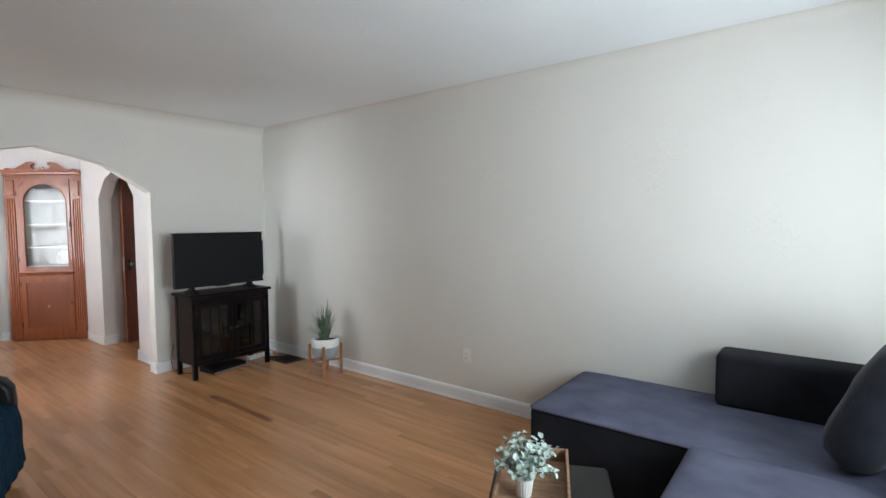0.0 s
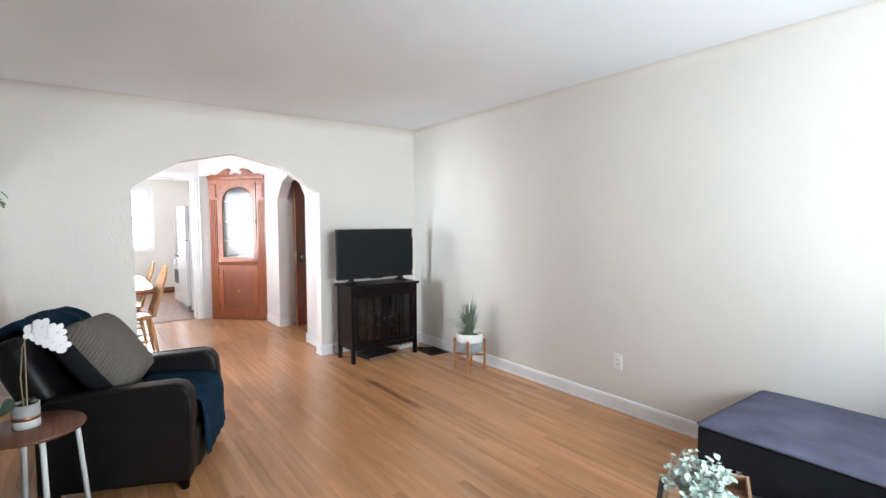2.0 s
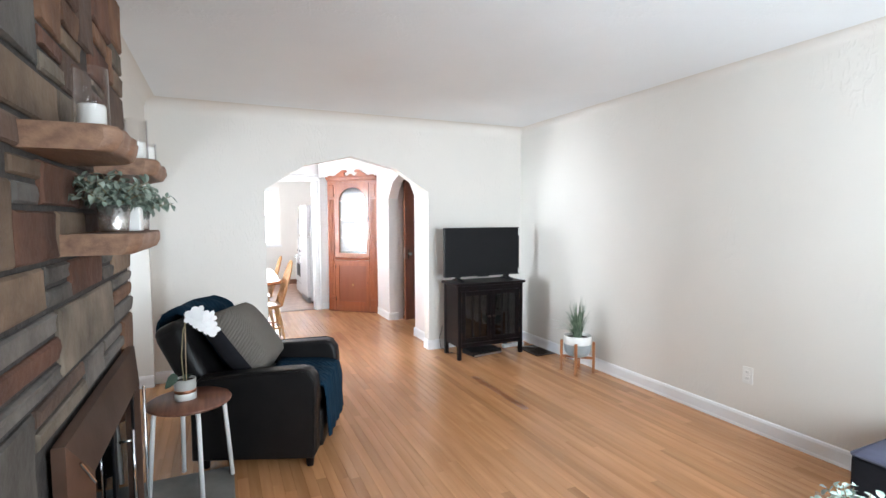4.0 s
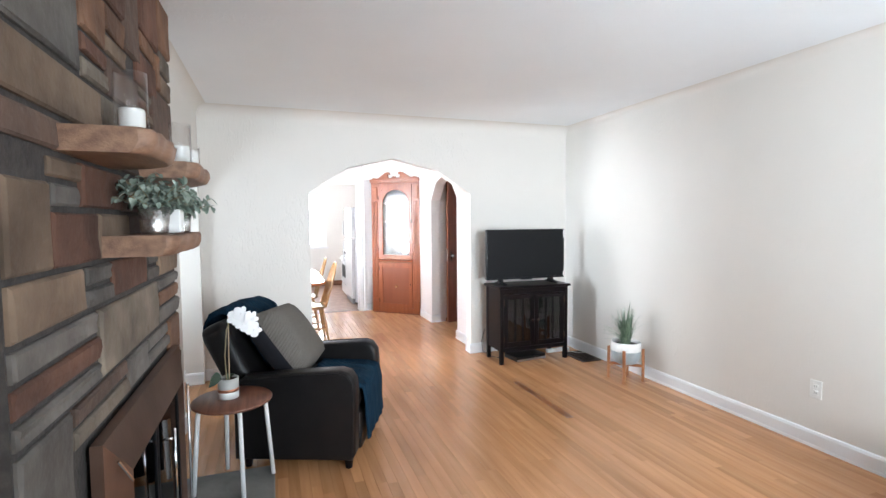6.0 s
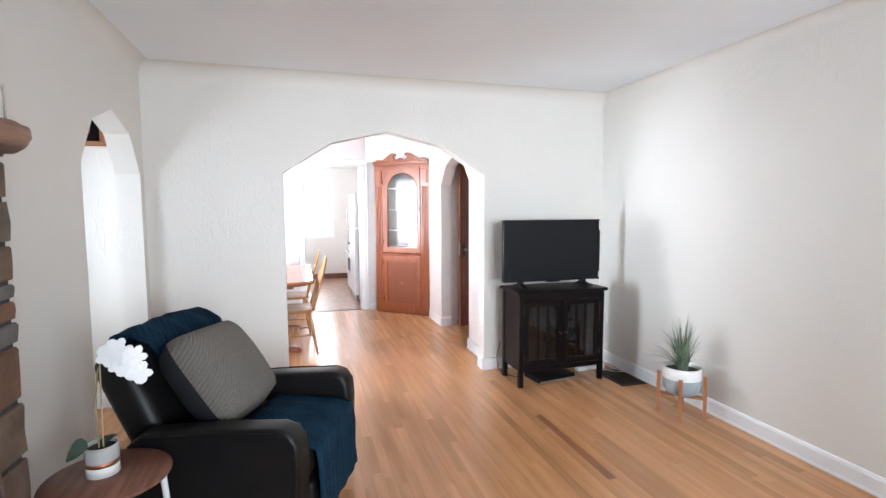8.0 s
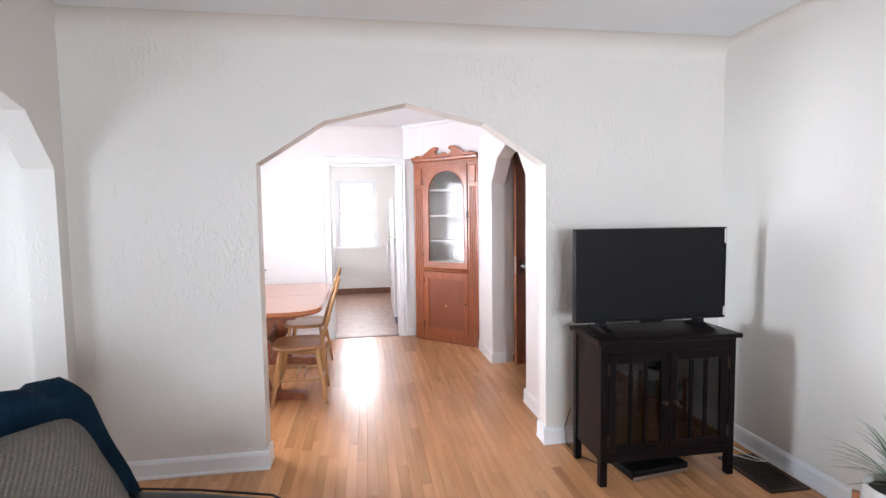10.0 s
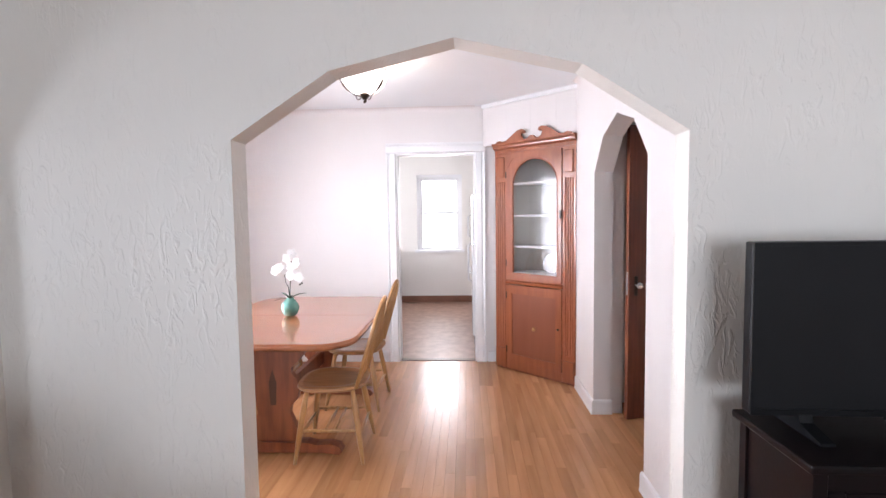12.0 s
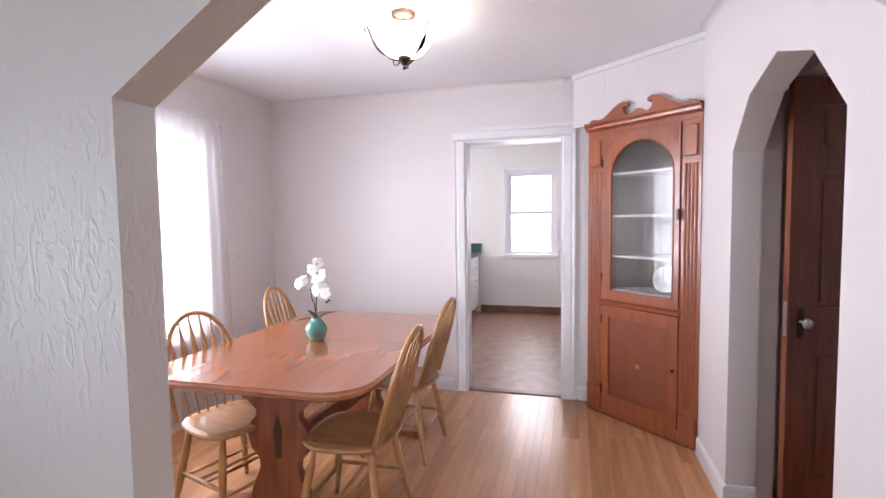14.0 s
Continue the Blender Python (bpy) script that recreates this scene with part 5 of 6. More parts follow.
# ---- dining room ----
def rounded_outline(lx, ly, r, n=6):
    pts = []
    for cx, cy, a0 in ((lx - r, ly - r, 0), (-lx + r, ly - r, 90), (-lx + r, -ly + r, 180), (lx - r, -ly + r, 270)):
        for k in range(n + 1):
            a = radians(a0 + 90 * k / n)
            pts.append((cx + r * math.cos(a), cy + r * math.sin(a)))
    return pts


def layered(outline, levels):
    """A flat plate with a moulded edge: levels of (inset, z)."""
    bm = bmesh.new()
    lx = max(p[0] for p in outline)
    ly = max(p[1] for p in outline)
    rings = [[bm.verts.new((p[0] * (1 - d / lx), p[1] * (1 - d / ly), z)) for p in outline] for d, z in levels]
    for a, b in zip(rings, rings[1:]):
        for k in range(len(a)):
            bm.faces.new((a[k], a[(k + 1) % len(a)], b[(k + 1) % len(a)], b[k]))
    bm.faces.new(rings[0][::-1])
    bm.faces.new(rings[-1])
    return bm


def dining_table():
    t = thing("dining_table", "polished cherry trestle dining table with clipped round corners", "table", pose(-7.64, 0.225, 0))
    lx, ly = 0.81, 0.555
    part("tabletop", layered(rounded_outline(lx, ly, 0.20), ((0.03, 0.705), (0.012, 0.712), (0.0, 0.722), (0.0, 0.735), (0.008, 0.742), (0.012, 0.75))), TABLEWOOD, t, "glossy cherry top with a moulded edge")
    part("leaf_joint", box(-0.0012, 0.0012, -ly + 0.014, ly - 0.014, 0.7501, 0.7506), TABLEDARK, t)
    part("apron", box(-0.62, 0.62, -0.36, 0.36, 0.66, 0.7045), TABLEDARK, t)
    half = [(0.20, 0.66), (0.20, 0.62), (0.16, 0.57), (0.115, 0.53), (0.115, 0.50), (0.15, 0.46), (0.165, 0.40), (0.15, 0.34), (0.105, 0.29), (0.10, 0.25), (0.125, 0.19), (0.15, 0.13), (0.16, 0.075)]
    outline = half + [(-y, z) for y, z in half[::-1]]
    for s in (-1, 1):
        x = s * 0.49
        bm = bmesh.new()
        add_prism(bm, outline, "x", x - 0.022, x + 0.022)
        ped = part("pedestal", bm, TABLEDARK, t, "scalloped cherry pedestal board")
        # no hole is cut: a thin dark plate carries the slot's shade as colour
        part("slot_shade_plate", prism([(-0.018, 0.30), (0.018, 0.30), (0.024, 0.44), (0.0, 0.52), (-0.024, 0.44)], "x", x + 0.0222, x + 0.0226), mat("dark_slot_shade", (0.07, 0.025, 0.012), 0.5) if s < 0 else bpy.data.materials["dark_slot_shade"], ped)
        foot = [(-0.40, 0.0), (-0.30, 0.012), (0.30, 0.012), (0.40, 0.0), (0.42, 0.02), (0.40, 0.05), (0.34, 0.065), (0.26, 0.06), (0.20, 0.074), (-0.20, 0.074), (-0.26, 0.06), (-0.34, 0.065), (-0.40, 0.05), (-0.42, 0.02)]
        part("foot", prism(foot, "x", x - 0.04, x + 0.04), TABLEDARK, t)
    part("stretcher", box(-0.477, 0.477, -0.02, 0.02, 0.26, 0.37, 0.004), TABLEDARK, t)


dining_table()


def windsor_chair():
    """A bow-back chair; local +y is the way it faces."""
    c = thing("dining_chair", "honey oak bow-back chair with arrow spindles", "chair", group="chairs round the dining table")
    outline = []
    for k in range(28):
        a = k * math.tau / 28
        sx, sy = math.cos(a), math.sin(a)
        r = 1 / (abs(sx) ** 3 + abs(sy) ** 3) ** (1 / 3)
        outline.append((0.215 * r * sx * (1.0 + 0.06 * sy), 0.21 * r * sy))
    part("seat", layered(outline, ((0.035, 0.415), (0.012, 0.425), (0.0, 0.438), (0.004, 0.448), (0.03, 0.452), (0.07, 0.446))), SEATWOOD, c, "saddled oak seat")
    feet = {}
    for sx in (-1, 1):
        for sy in (-1, 1):
            a, b = Vector((sx * 0.14, sy * 0.135, 0.42)), Vector((sx * 0.205, sy * 0.20, 0.0))
            pts = [a.lerp(b, u) for u in (0, 0.15, 0.3, 0.45, 0.6, 0.72, 0.85, 1)]
            feet[sx, sy] = (a, b)
            part("leg", tube(pts, [0.013, 0.0165, 0.019, 0.019, 0.018, 0.016, 0.013, 0.010], 9), HONEY, c, "", True)
    for sx in (-1, 1):
        p, q = (feet[sx, s][0].lerp(feet[sx, s][1], 0.55) for s in (-1, 1))
        part("stretcher", tube([p, p.lerp(q, 0.5), q], [0.008, 0.012, 0.008], 8), HONEY, c, "", True)
    for u in (0.42, 0.58):
        p = feet[-1, -1][0].lerp(feet[-1, -1][1], 0.55).lerp(feet[-1, 1][0].lerp(feet[-1, 1][1], 0.55), u)
        q = Vector((-p.x, p.y, p.z))
        part("stretcher", tube([p, p.lerp(q, 0.5), q], [0.007, 0.010, 0.007], 8), HONEY, c, "", True)
    for s in (-1, 1):
        p = feet[-1, s][0].lerp(feet[-1, s][1], 0.62)
        part("stretcher", tube([p, Vector((0, p.y, p.z)), Vector((-p.x, p.y, p.z))], [0.007, 0.011, 0.007], 8), HONEY, c, "", True)

    def back(z):
        return -0.165 - (z - 0.44) * 0.30
    bow = []
    for k in range(25):
        a = math.pi * k / 24
        x = -0.19 * math.cos(a) * (1 + 0.10 * math.sin(a))
        z = 0.445 + 0.50 * math.sin(a) ** 0.62
        bow.append(Vector((x, back(z), z)))
    part("bow", tube(bow, 0.0125, 8), HONEY, c, "steam-bent oak bow", True)
    for k in range(6):
        x0 = (k - 2.5) * 0.048
        x1 = (k - 2.5) * 0.058
        best = min((b for b in bow if b.z > 0.6), key=lambda b: abs(b.x - x1))
        a, b = Vector((x0, back(0.445), 0.445)), Vector((x1, best.y, best.z))
        bm = bmesh.new()
        prev = None
        for u, w in ((0, 0.006), (0.3, 0.006), (0.45, 0.009), (0.62, 0.016), (0.74, 0.013), (0.85, 0.0065), (1, 0.0055)):
            p = a.lerp(b, u)
            ring = [bm.verts.new(p + Vector((dx * w, dy * 0.006, 0))) for dx, dy in ((1, 0), (0.6, 0.9), (-0.6, 0.9), (-1, 0), (-0.6, -0.9), (0.6, -0.9))]
            if prev:
                for j in range(6):
                    bm.faces.new((prev[j], prev[(j + 1) % 6], ring[(j + 1) % 6], ring[j]))
            prev = ring
        part("spindle", bm, HONEY, c, "", True)
    return c


chair = windsor_chair()
chair.matrix_basis = pose(-7.20, 0.59, 0, 0, 0, 182)
for cx, cy, turn in ((-7.985, 0.555, 178), (-7.20, -0.085, -18), (-8.26, -0.23, 4)):
    copy_thing(chair, pose(cx, cy, 0, 0, 0, turn))


def vase():
    t = thing("orchid_vase", "round teal vase of white orchids on the table", "vase", pose(-7.61, 0.17, 0.7508))
    r = 0.062
    part("vase", lathe([(0, 0), (0.03, 0), (0.045, 0.012), (r, 0.05), (r * 0.93, 0.085), (0.036, 0.112), (0.026, 0.118), (0.029, 0.128), (0.022, 0.127), (0.02, 0.11), (0, 0.11)], 32), TEAL, t, "glossy teal glazed vase", True)
    g = random.Random(6)
    for dx, dy, h in ((0.015, 0.02, 0.44), (-0.01, -0.03, 0.34)):
        pts = [Vector((0, 0, 0.11)), Vector((dx * 0.4, dy * 0.3, 0.2)), Vector((dx, dy, h * 0.7)), Vector((dx * 1.5, dy * 1.4, h))]
        part("stem", tube(pts, 0.003, 6), DARKLEAF, t)
    bl = bmesh.new()
    for a, l, up in ((0.5, 0.12, 0.8), (2.4, 0.13, 0.6), (4.2, 0.10, 0.9), (5.3, 0.11, 0.3)):
        leaf_quad(bl, Vector((0, 0, 0.118)), Vector((math.cos(a), math.sin(a), up)), Vector((0, 0, 1)), l, 0.028, 0.35)
    part("leaves", bl, DARKLEAF, t, "dark green leaves")
    for p in ((0.02, 0.03, 0.44), (0.03, 0.0, 0.405), (0.03, 0.06, 0.375), (0.035, 0.03, 0.35), (0.025, -0.06, 0.34), (0.03, -0.085, 0.325), (0.03, 0.065, 0.30), (0.04, 0.085, 0.275), (0.03, 0.02, 0.29), (0.02, -0.03, 0.33)):
        b = bmesh.new()
        petal_fan(b, Vector(p), Vector((0.85, g.uniform(-.4, .4), g.uniform(-.2, .4))), 0.036)
        part("blossom", b, PETAL, t)
    for p in ((0.03, 0.10, 0.235), (0.03, 0.085, 0.225)):
        b = bmesh.new()
        bmesh.ops.create_icosphere(b, subdivisions=1, radius=0.008)
        part("bud", b, DARKLEAF, t, "", True, pose(*p))


vase()


def ceiling_light():
    t = thing("ceiling_light", "semi-flush ceiling lamp with a glowing glass bowl and bronze leaf arms", "ceiling lamp", pose(-7.58, 0.737, H - 0.05))
    part("canopy", lathe([(0, 0.05), (0.065, 0.05), (0.06, 0.03), (0.02, 0.02), (0, 0.02)], 24), BRONZE, t, "bronze ceiling canopy", True)
    bowl = lathe([(0.0, -0.175), (0.05, -0.172), (0.10, -0.15), (0.135, -0.11), (0.155, -0.06), (0.16, -0.05), (0.15, -0.05), (0.125, -0.105), (0.09, -0.14), (0.0, -0.16)], 32)
    bowl = part("glass_bowl", bowl, LAMPGLOW, t, "glowing alabaster glass bowl", True)
    part("cap", lathe([(0.0, -0.215), (0.016, -0.208), (0.014, -0.20), (0.03, -0.192), (0.034, -0.172), (0, -0.172)], 20), BRONZE, t, "bronze cap", True)
    part("finial", lathe([(0, -0.236), (0.009, -0.23), (0.009, -0.222), (0.004, -0.2155), (0, -0.2155)], 12), BRONZE, t, "", True)
    part("rod", tube([(0, 0, 0.02), (0, 0, -0.16)], 0.006, 8), BRONZE, t)
    for k in range(3):
        a = k * math.tau / 3 + math.tau / 6
        c, s = math.cos(a), math.sin(a)
        arm = [(0.03, -0.19), (0.07, -0.185), (0.12, -0.15), (0.16, -0.10), (0.178, -0.05), (0.19, -0.03), (0.20, -0.045), (0.195, -0.06)]
        part("arm", tube([(r * c, r * s, z) for r, z in arm], 0.0035, 7), BRONZE, t, "curled bronze arm", True)
        bm = bmesh.new()
        leaf_quad(bm, Vector((0.10 * c, 0.10 * s, -0.17)), Vector((0.75 * c, 0.75 * s, 0.6)), Vector((c, s, -0.5)), 0.10, 0.03, 0.2)
        part("metal_leaf", bm, BRONZE, t)
        part("scroll", tube([((0.012 + r) * c, (0.012 + r) * s, z) for r, z in ((0.012, -0.20), (0.025, -0.215), (0.042, -0.212), (0.046, -0.195), (0.038, -0.188))], 0.003, 6), BRONZE, t, "", True)


ceiling_light()
bulb = bpy.data.lights.new("ceiling_bulb", "POINT")
bulb.energy, bulb.color, bulb.shadow_soft_size = 21, (1.0, 0.86, 0.7), 0.05
new("ceiling_bulb", bulb).location = (-7.58, 0.737, H - 0.125)


def curtain(x0, x1, z0, z1, y, seed, label):
    t = thing("curtain", label, "curtain")
    bm = bmesh.new()
    n = 60
    rows = []
    for j in range(9):
        v = j / 8
        row = []
        for i in range(n + 1):
            u = i / n
            flare = 1 + 0.06 * v
            x = (x0 + x1) / 2 + (u - 0.5) * (x1 - x0) * flare
            row.append(bm.verts.new((x, y + 0.018 * math.sin(u * 58 + seed + 0.6 * math.sin(v * 3)) * (0.5 + 0.5 * v) + 0.01 * noise.noise(Vector((u * 4, v * 2, seed))), z1 - (z1 - z0) * v)))
        rows.append(row)
    for a, b in zip(rows, rows[1:]):
        for i in range(n):
            bm.faces.new((a[i], a[i + 1], b[i + 1], b[i]))
    part("sheer_panel", bm, SHEER, t, "white sheer fabric", True)


curtain(-8.32, -7.42, 0.05, 2.16, Y_DL + 0.06, 0, "white sheer curtain panel hanging from its rod to the floor")
curtain(-7.36, -6.5, 0.05, 2.16, Y_DL + 0.06, 2, "white sheer curtain panel beside the dining window")
rod = thing("curtain_rod", "thin white curtain rod over the dining window", "curtain rod")
part("rod", tube([(-8.36, Y_DL + 0.06, 2.165), (-6.45, Y_DL + 0.06, 2.165)], 0.006, 8), WHITE_METAL, rod)
for x in (-8.33, -6.5):
    part("bracket", box(x - 0.008, x + 0.008, Y_DL, Y_DL + 0.054, 2.158, 2.172), WHITE_METAL, rod)


# ---- corner cabinet ----
CW = 0.84
CAB = pose(-8.889, 1.683, 0, 0, 0, math.degrees(math.atan2(0.619, 0.566)))   # local x along the front, -y out of the corner


def corner_cabinet():
    t = thing("corner_cabinet", "built-in cherry corner cabinet with an arched glass door", "cabinet", CAB)
    # reeded pilasters
    for a, b in ((0.0, 0.135), (CW - 0.125, CW)):
        p = part("pilaster", box(a, b, -0.004, 0.02, 0.02, 2.0), CHERRY, t, "reeded cherry pilaster")
        w = b - a
        for k in range(4):
            x = a + 0.028 + (w - 0.056) * k / 3
            part("reed", tube([(x, -0.004, 0.24), (x, -0.004, 1.74)], 0.0085, 6), CHERRY, p)
        part("plinth_block", box(a + 0.008, b - 0.008, -0.022, -0.0045, 0.02, 0.20, 0.003), CHERRY, p)
        part("corner_block", box(a + 0.02, b - 0.02, -0.02, -0.0045, 1.78, 1.965, 0.006), CHERRY, p)
    # cornice
    part("frieze", box(0, CW, -0.006, 0.02, 2.001, 2.05), CHERRY, t)
    part("cornice", prism([(-0.006, 2.03), (-0.03, 2.045), (-0.034, 2.062), (-0.05, 2.075), (-0.05, 2.088), (0.02, 2.088), (0.02, 2.05), (-0.006, 2.05)], "x", -0.006, CW + 0.006), CHERRY, t)
    # broken scroll pediment
    half = [(0.03, 2.0885), (0.035, 2.105), (0.07, 2.112), (0.11, 2.10), (0.15, 2.108), (0.21, 2.145), (0.27, 2.182), (0.315, 2.19), (0.345, 2.178), (0.35, 2.158), (0.333, 2.148), (0.318, 2.158),
            (0.31, 2.145), (0.318, 2.115), (0.345, 2.098), (0.38, 2.104), (0.40, 2.122), (0.42, 2.125)]
    outline = half + [(CW - x, z) for x, z in half[::-1]]
    bm = bmesh.new()
    add_prism(bm, [(x, z) for x, z in outline], "y", -0.03, -0.008)
    part("pediment", bm, CHERRY, t, "broken scroll pediment")
    # upper door with an arched light
    d0, d1, z0, z1 = 0.138, CW - 0.128, 0.845, 1.985
    g0, g1, gb, gs, gt = 0.205, CW - 0.168, 0.91, 1.70, 1.925
    arch = [(g0 + (g1 - g0) * (1 - math.cos(math.pi * k / 16)) / 2, gs + (gt - gs) * math.sin(math.pi * k / 16)) for k in range(17)]
    bm = bmesh.new()
    add_prism(bm, [(d0, z0), (d1, z0), (d1, gb), (d0, gb)], "y", -0.016, 0.006)
    add_prism(bm, [(d0, gb), (g0, gb), (g0, gs), (d0, gs)], "y", -0.016, 0.006)
    add_prism(bm, [(g1, gb), (d1, gb), (d1, gs), (g1, gs)], "y", -0.016, 0.006)
    add_prism(bm, [(d0, gs)] + arch + [(d1, gs), (d1, z1), (d0, z1)], "y", -0.016, 0.006)
    bmesh.ops.remove_doubles(bm, verts=bm.verts[:], dist=1e-4)
    door = part("glass_door", bm, CHERRY, t, "arched glazed cherry door")
    part("pane", prism([(g0 - 0.005, gb - 0.005), (g1 + 0.005, gb - 0.005)] + [(x, z) for x, z in arch[::-1]], "y", -0.006, -0.003), CABINET_GLASS, door, "slightly skewed old glass pane", False, pose(0.435, -0.003, 0, 0, 0, -3.2) @ pose(-0.435, 0.0045, 0))
    part("arch_bead", tube([(g0, -0.017, gb)] + [(x, -0.017, z) for x, z in arch] + [(g1, -0.017, gb), (g0, -0.017, gb)], 0.006, 6), CHERRY, door)
    for sx in (d0 + 0.05, d1 - 0.05):
        part("spandrel", prism([(sx - 0.03, 1.95), (sx + 0.03, 1.95), (sx + (0.02 if sx < 0.4 else -0.03), 1.93), (sx + (-0.03 if sx < 0.4 else 0.03), 1.87)], "y", -0.02, -0.0165), CHERRY, door)
    part("catch", box(d1 - 0.012, d1 + 0.006, -0.03, -0.0165, 1.40, 1.47, 0.003), BRONZE, door, "dark bronze turn catch")
    # lower panelled door
    z0, z1 = 0.09, 0.80
    bm = bmesh.new()
    for p in ((d0, d0 + 0.055, z0, z1), (d1 - 0.055, d1, z0, z1), (d0 + 0.055, d1 - 0.055, z0, z0 + 0.07), (d0 + 0.055, d1 - 0.055, z1 - 0.08, z1)):
        add_box(bm, p[0], p[1], -0.016, 0.006, p[2], p[3])
    low = part("panel_door", bm, CHERRY, t, "lower cherry door with a flat panel")
    part("door_panel", box(d0 + 0.05, d1 - 0.05, -0.006, 0.002, z0 + 0.065, z1 - 0.075), CHERRY_DARK, low, "dull red flat panel")
    part("carving", lathe([(0, 0.0), (0.02, 0.0), (0.016, 0.006), (0.006, 0.004), (0, 0.008)], 8), HONEY, low, "small carved rosette", False, pose((d0 + d1) / 2, -0.0062, 0.42, 90, 0, 0))
    part("knob", lathe([(0, 0), (0.006, 0), (0.006, 0.012), (0.011, 0.016), (0, 0.024)], 10), BRONZE, low, "bronze knob", True, pose(d1 - 0.025, -0.0162, 0.46, 90, 0, 0))
    for z in (0.2, 0.7):
        part("hinge", box(d0 - 0.008, d0 + 0.002, -0.021, -0.0165, z - 0.03, z + 0.03), BRONZE, low, "bronze hinge")
    for z in (1.0, 1.8):
        part("hinge", box(d0 - 0.008, d0 + 0.002, -0.021, -0.0165, z - 0.03, z + 0.03), BRONZE, door, "bronze hinge")
    part("ledge", prism([(-0.004, 0.802), (-0.03, 0.812), (-0.034, 0.83), (-0.004, 0.843)], "x", d0 - 0.01, d1 + 0.01), CHERRY, t)
    part("base_rail", box(0.002, CW - 0.002, -0.012, 0.02, 0.02, 0.088), CHERRY, t)
    part("top_rail", box(0.136, CW - 0.126, -0.003, 0.02, 1.9855, 2.0005), CHERRY, t)
    part("foot_strip", box(0.01, CW - 0.01, -0.002, 0.02, 0.0, 0.0195), TABLEDARK, t)
    # inside: pale back walls and three white shelves
    for z in (0.90, 1.14, 1.42, 1.71):
        part("shelf", prism([(0.14, 0.024), (CW - 0.13, 0.024), (CW - 0.2, 0.20), (CW / 2, 0.36), (0.2, 0.20)], "z", z, z + 0.018), TRIM, t, "white painted shelf")
    bm = bmesh.new()
    n = 12
    prev = None
    for k in range(n + 1):
        a = math.pi * k / n
        x, y = CW / 2 - (CW / 2 - 0.10) * math.cos(a), 0.021 + 0.35 * math.sin(a)
        cur = (bm.verts.new((x, y, 0.85)), bm.verts.new((x, y, 2.0)), bm.verts.new((x * 1.0, y + 0.012, 2.0)), bm.verts.new((x, y + 0.012, 0.85)))
        if prev:
            for i in range(4):
                j = (i + 1) % 4
                bm.faces.new((prev[i], prev[j], cur[j], cur[i]))
        prev = cur
    part("curved_back", bm, CABINET_IN, t, "pale grey-green curved back", True)
    part("inner_top", prism([(0.1, 0.022), (CW - 0.1, 0.022), (CW / 2, 0.38)], "z", 2.0, 2.015), CABINET_IN, t)


CHERRY_DARK = mat("dull_cherry_panel", (0.25, 0.076, 0.034), 0.42, second=(0.222, 0.063, 0.028), scale=2.5, detail=5, stretch=(4, 4, 0.6), bump=0.02)
corner_cabinet()
# plaster over the cabinet
n = Vector((0.619, -0.566)).normalized()
P, Q = Vector((-8.889, 1.683)) - n * 0.012, Vector((-8.323, 2.302)) - n * 0.012
P2, Q2 = P + (P - Q).normalized() * 0.16, Q + (Q - P).normalized() * 0.03
tagged(part("wall_cabinet_header", prism([tuple(P2), tuple(Q2), (X_DF - 0.01, Y_DR + 0.01)], "z", 2.09, H - 0.001), WALL_DINING), "pale plaster over the corner cabinet", "wall", kind="structure")
tagged(part("trim", prism([tuple(P2 + n * 0.02), tuple(Q2 + n * 0.02), tuple(Q2 + n * 0.002), tuple(P2 + n * 0.002)], "z", H - 0.035, H - 0.002), TRIM), "slim white crown strip over the cabinet", "trim", kind="structure")

header_dir = (Q2 - P2).normalized()
for k in range(1, 4):
    c = P2 + header_dir * ((Q2 - P2).length * (k / 4 + 0.03)) + n * 0.0005
    e = header_dir * 0.004
    tagged(part("trim", prism([tuple(c - e), tuple(c + e), tuple(c + e * 0.3 + n * 0.0015), tuple(c - e * 0.3 + n * 0.0015)], "z", 2.13, H - 0.036), WALL_DINING), "painted joint strip on the boards over the cabinet", "trim", kind="structure")


def plate(x, y, z, lab):
    t = thing("glass_plate", lab, "plate", CAB @ pose(x, y, z, 78, 0, 8))
    part("dish", lathe([(0, 0.0), (0.045, 0.002), (0.085, 0.014), (0.088, 0.017), (0.083, 0.017), (0.044, 0.006), (0, 0.004)], 28), CUTGLASS, t, "", True)


CUTGLASS = mat("cut_glass", (0.65, 0.68, 0.68), 0.12, 0.35, second=(0.5, 0.53, 0.53), scale=40, bump=0.3, bump_scale=60)
plate(0.56, 0.10, 1.01, "cut glass plate standing on the lowest shelf")


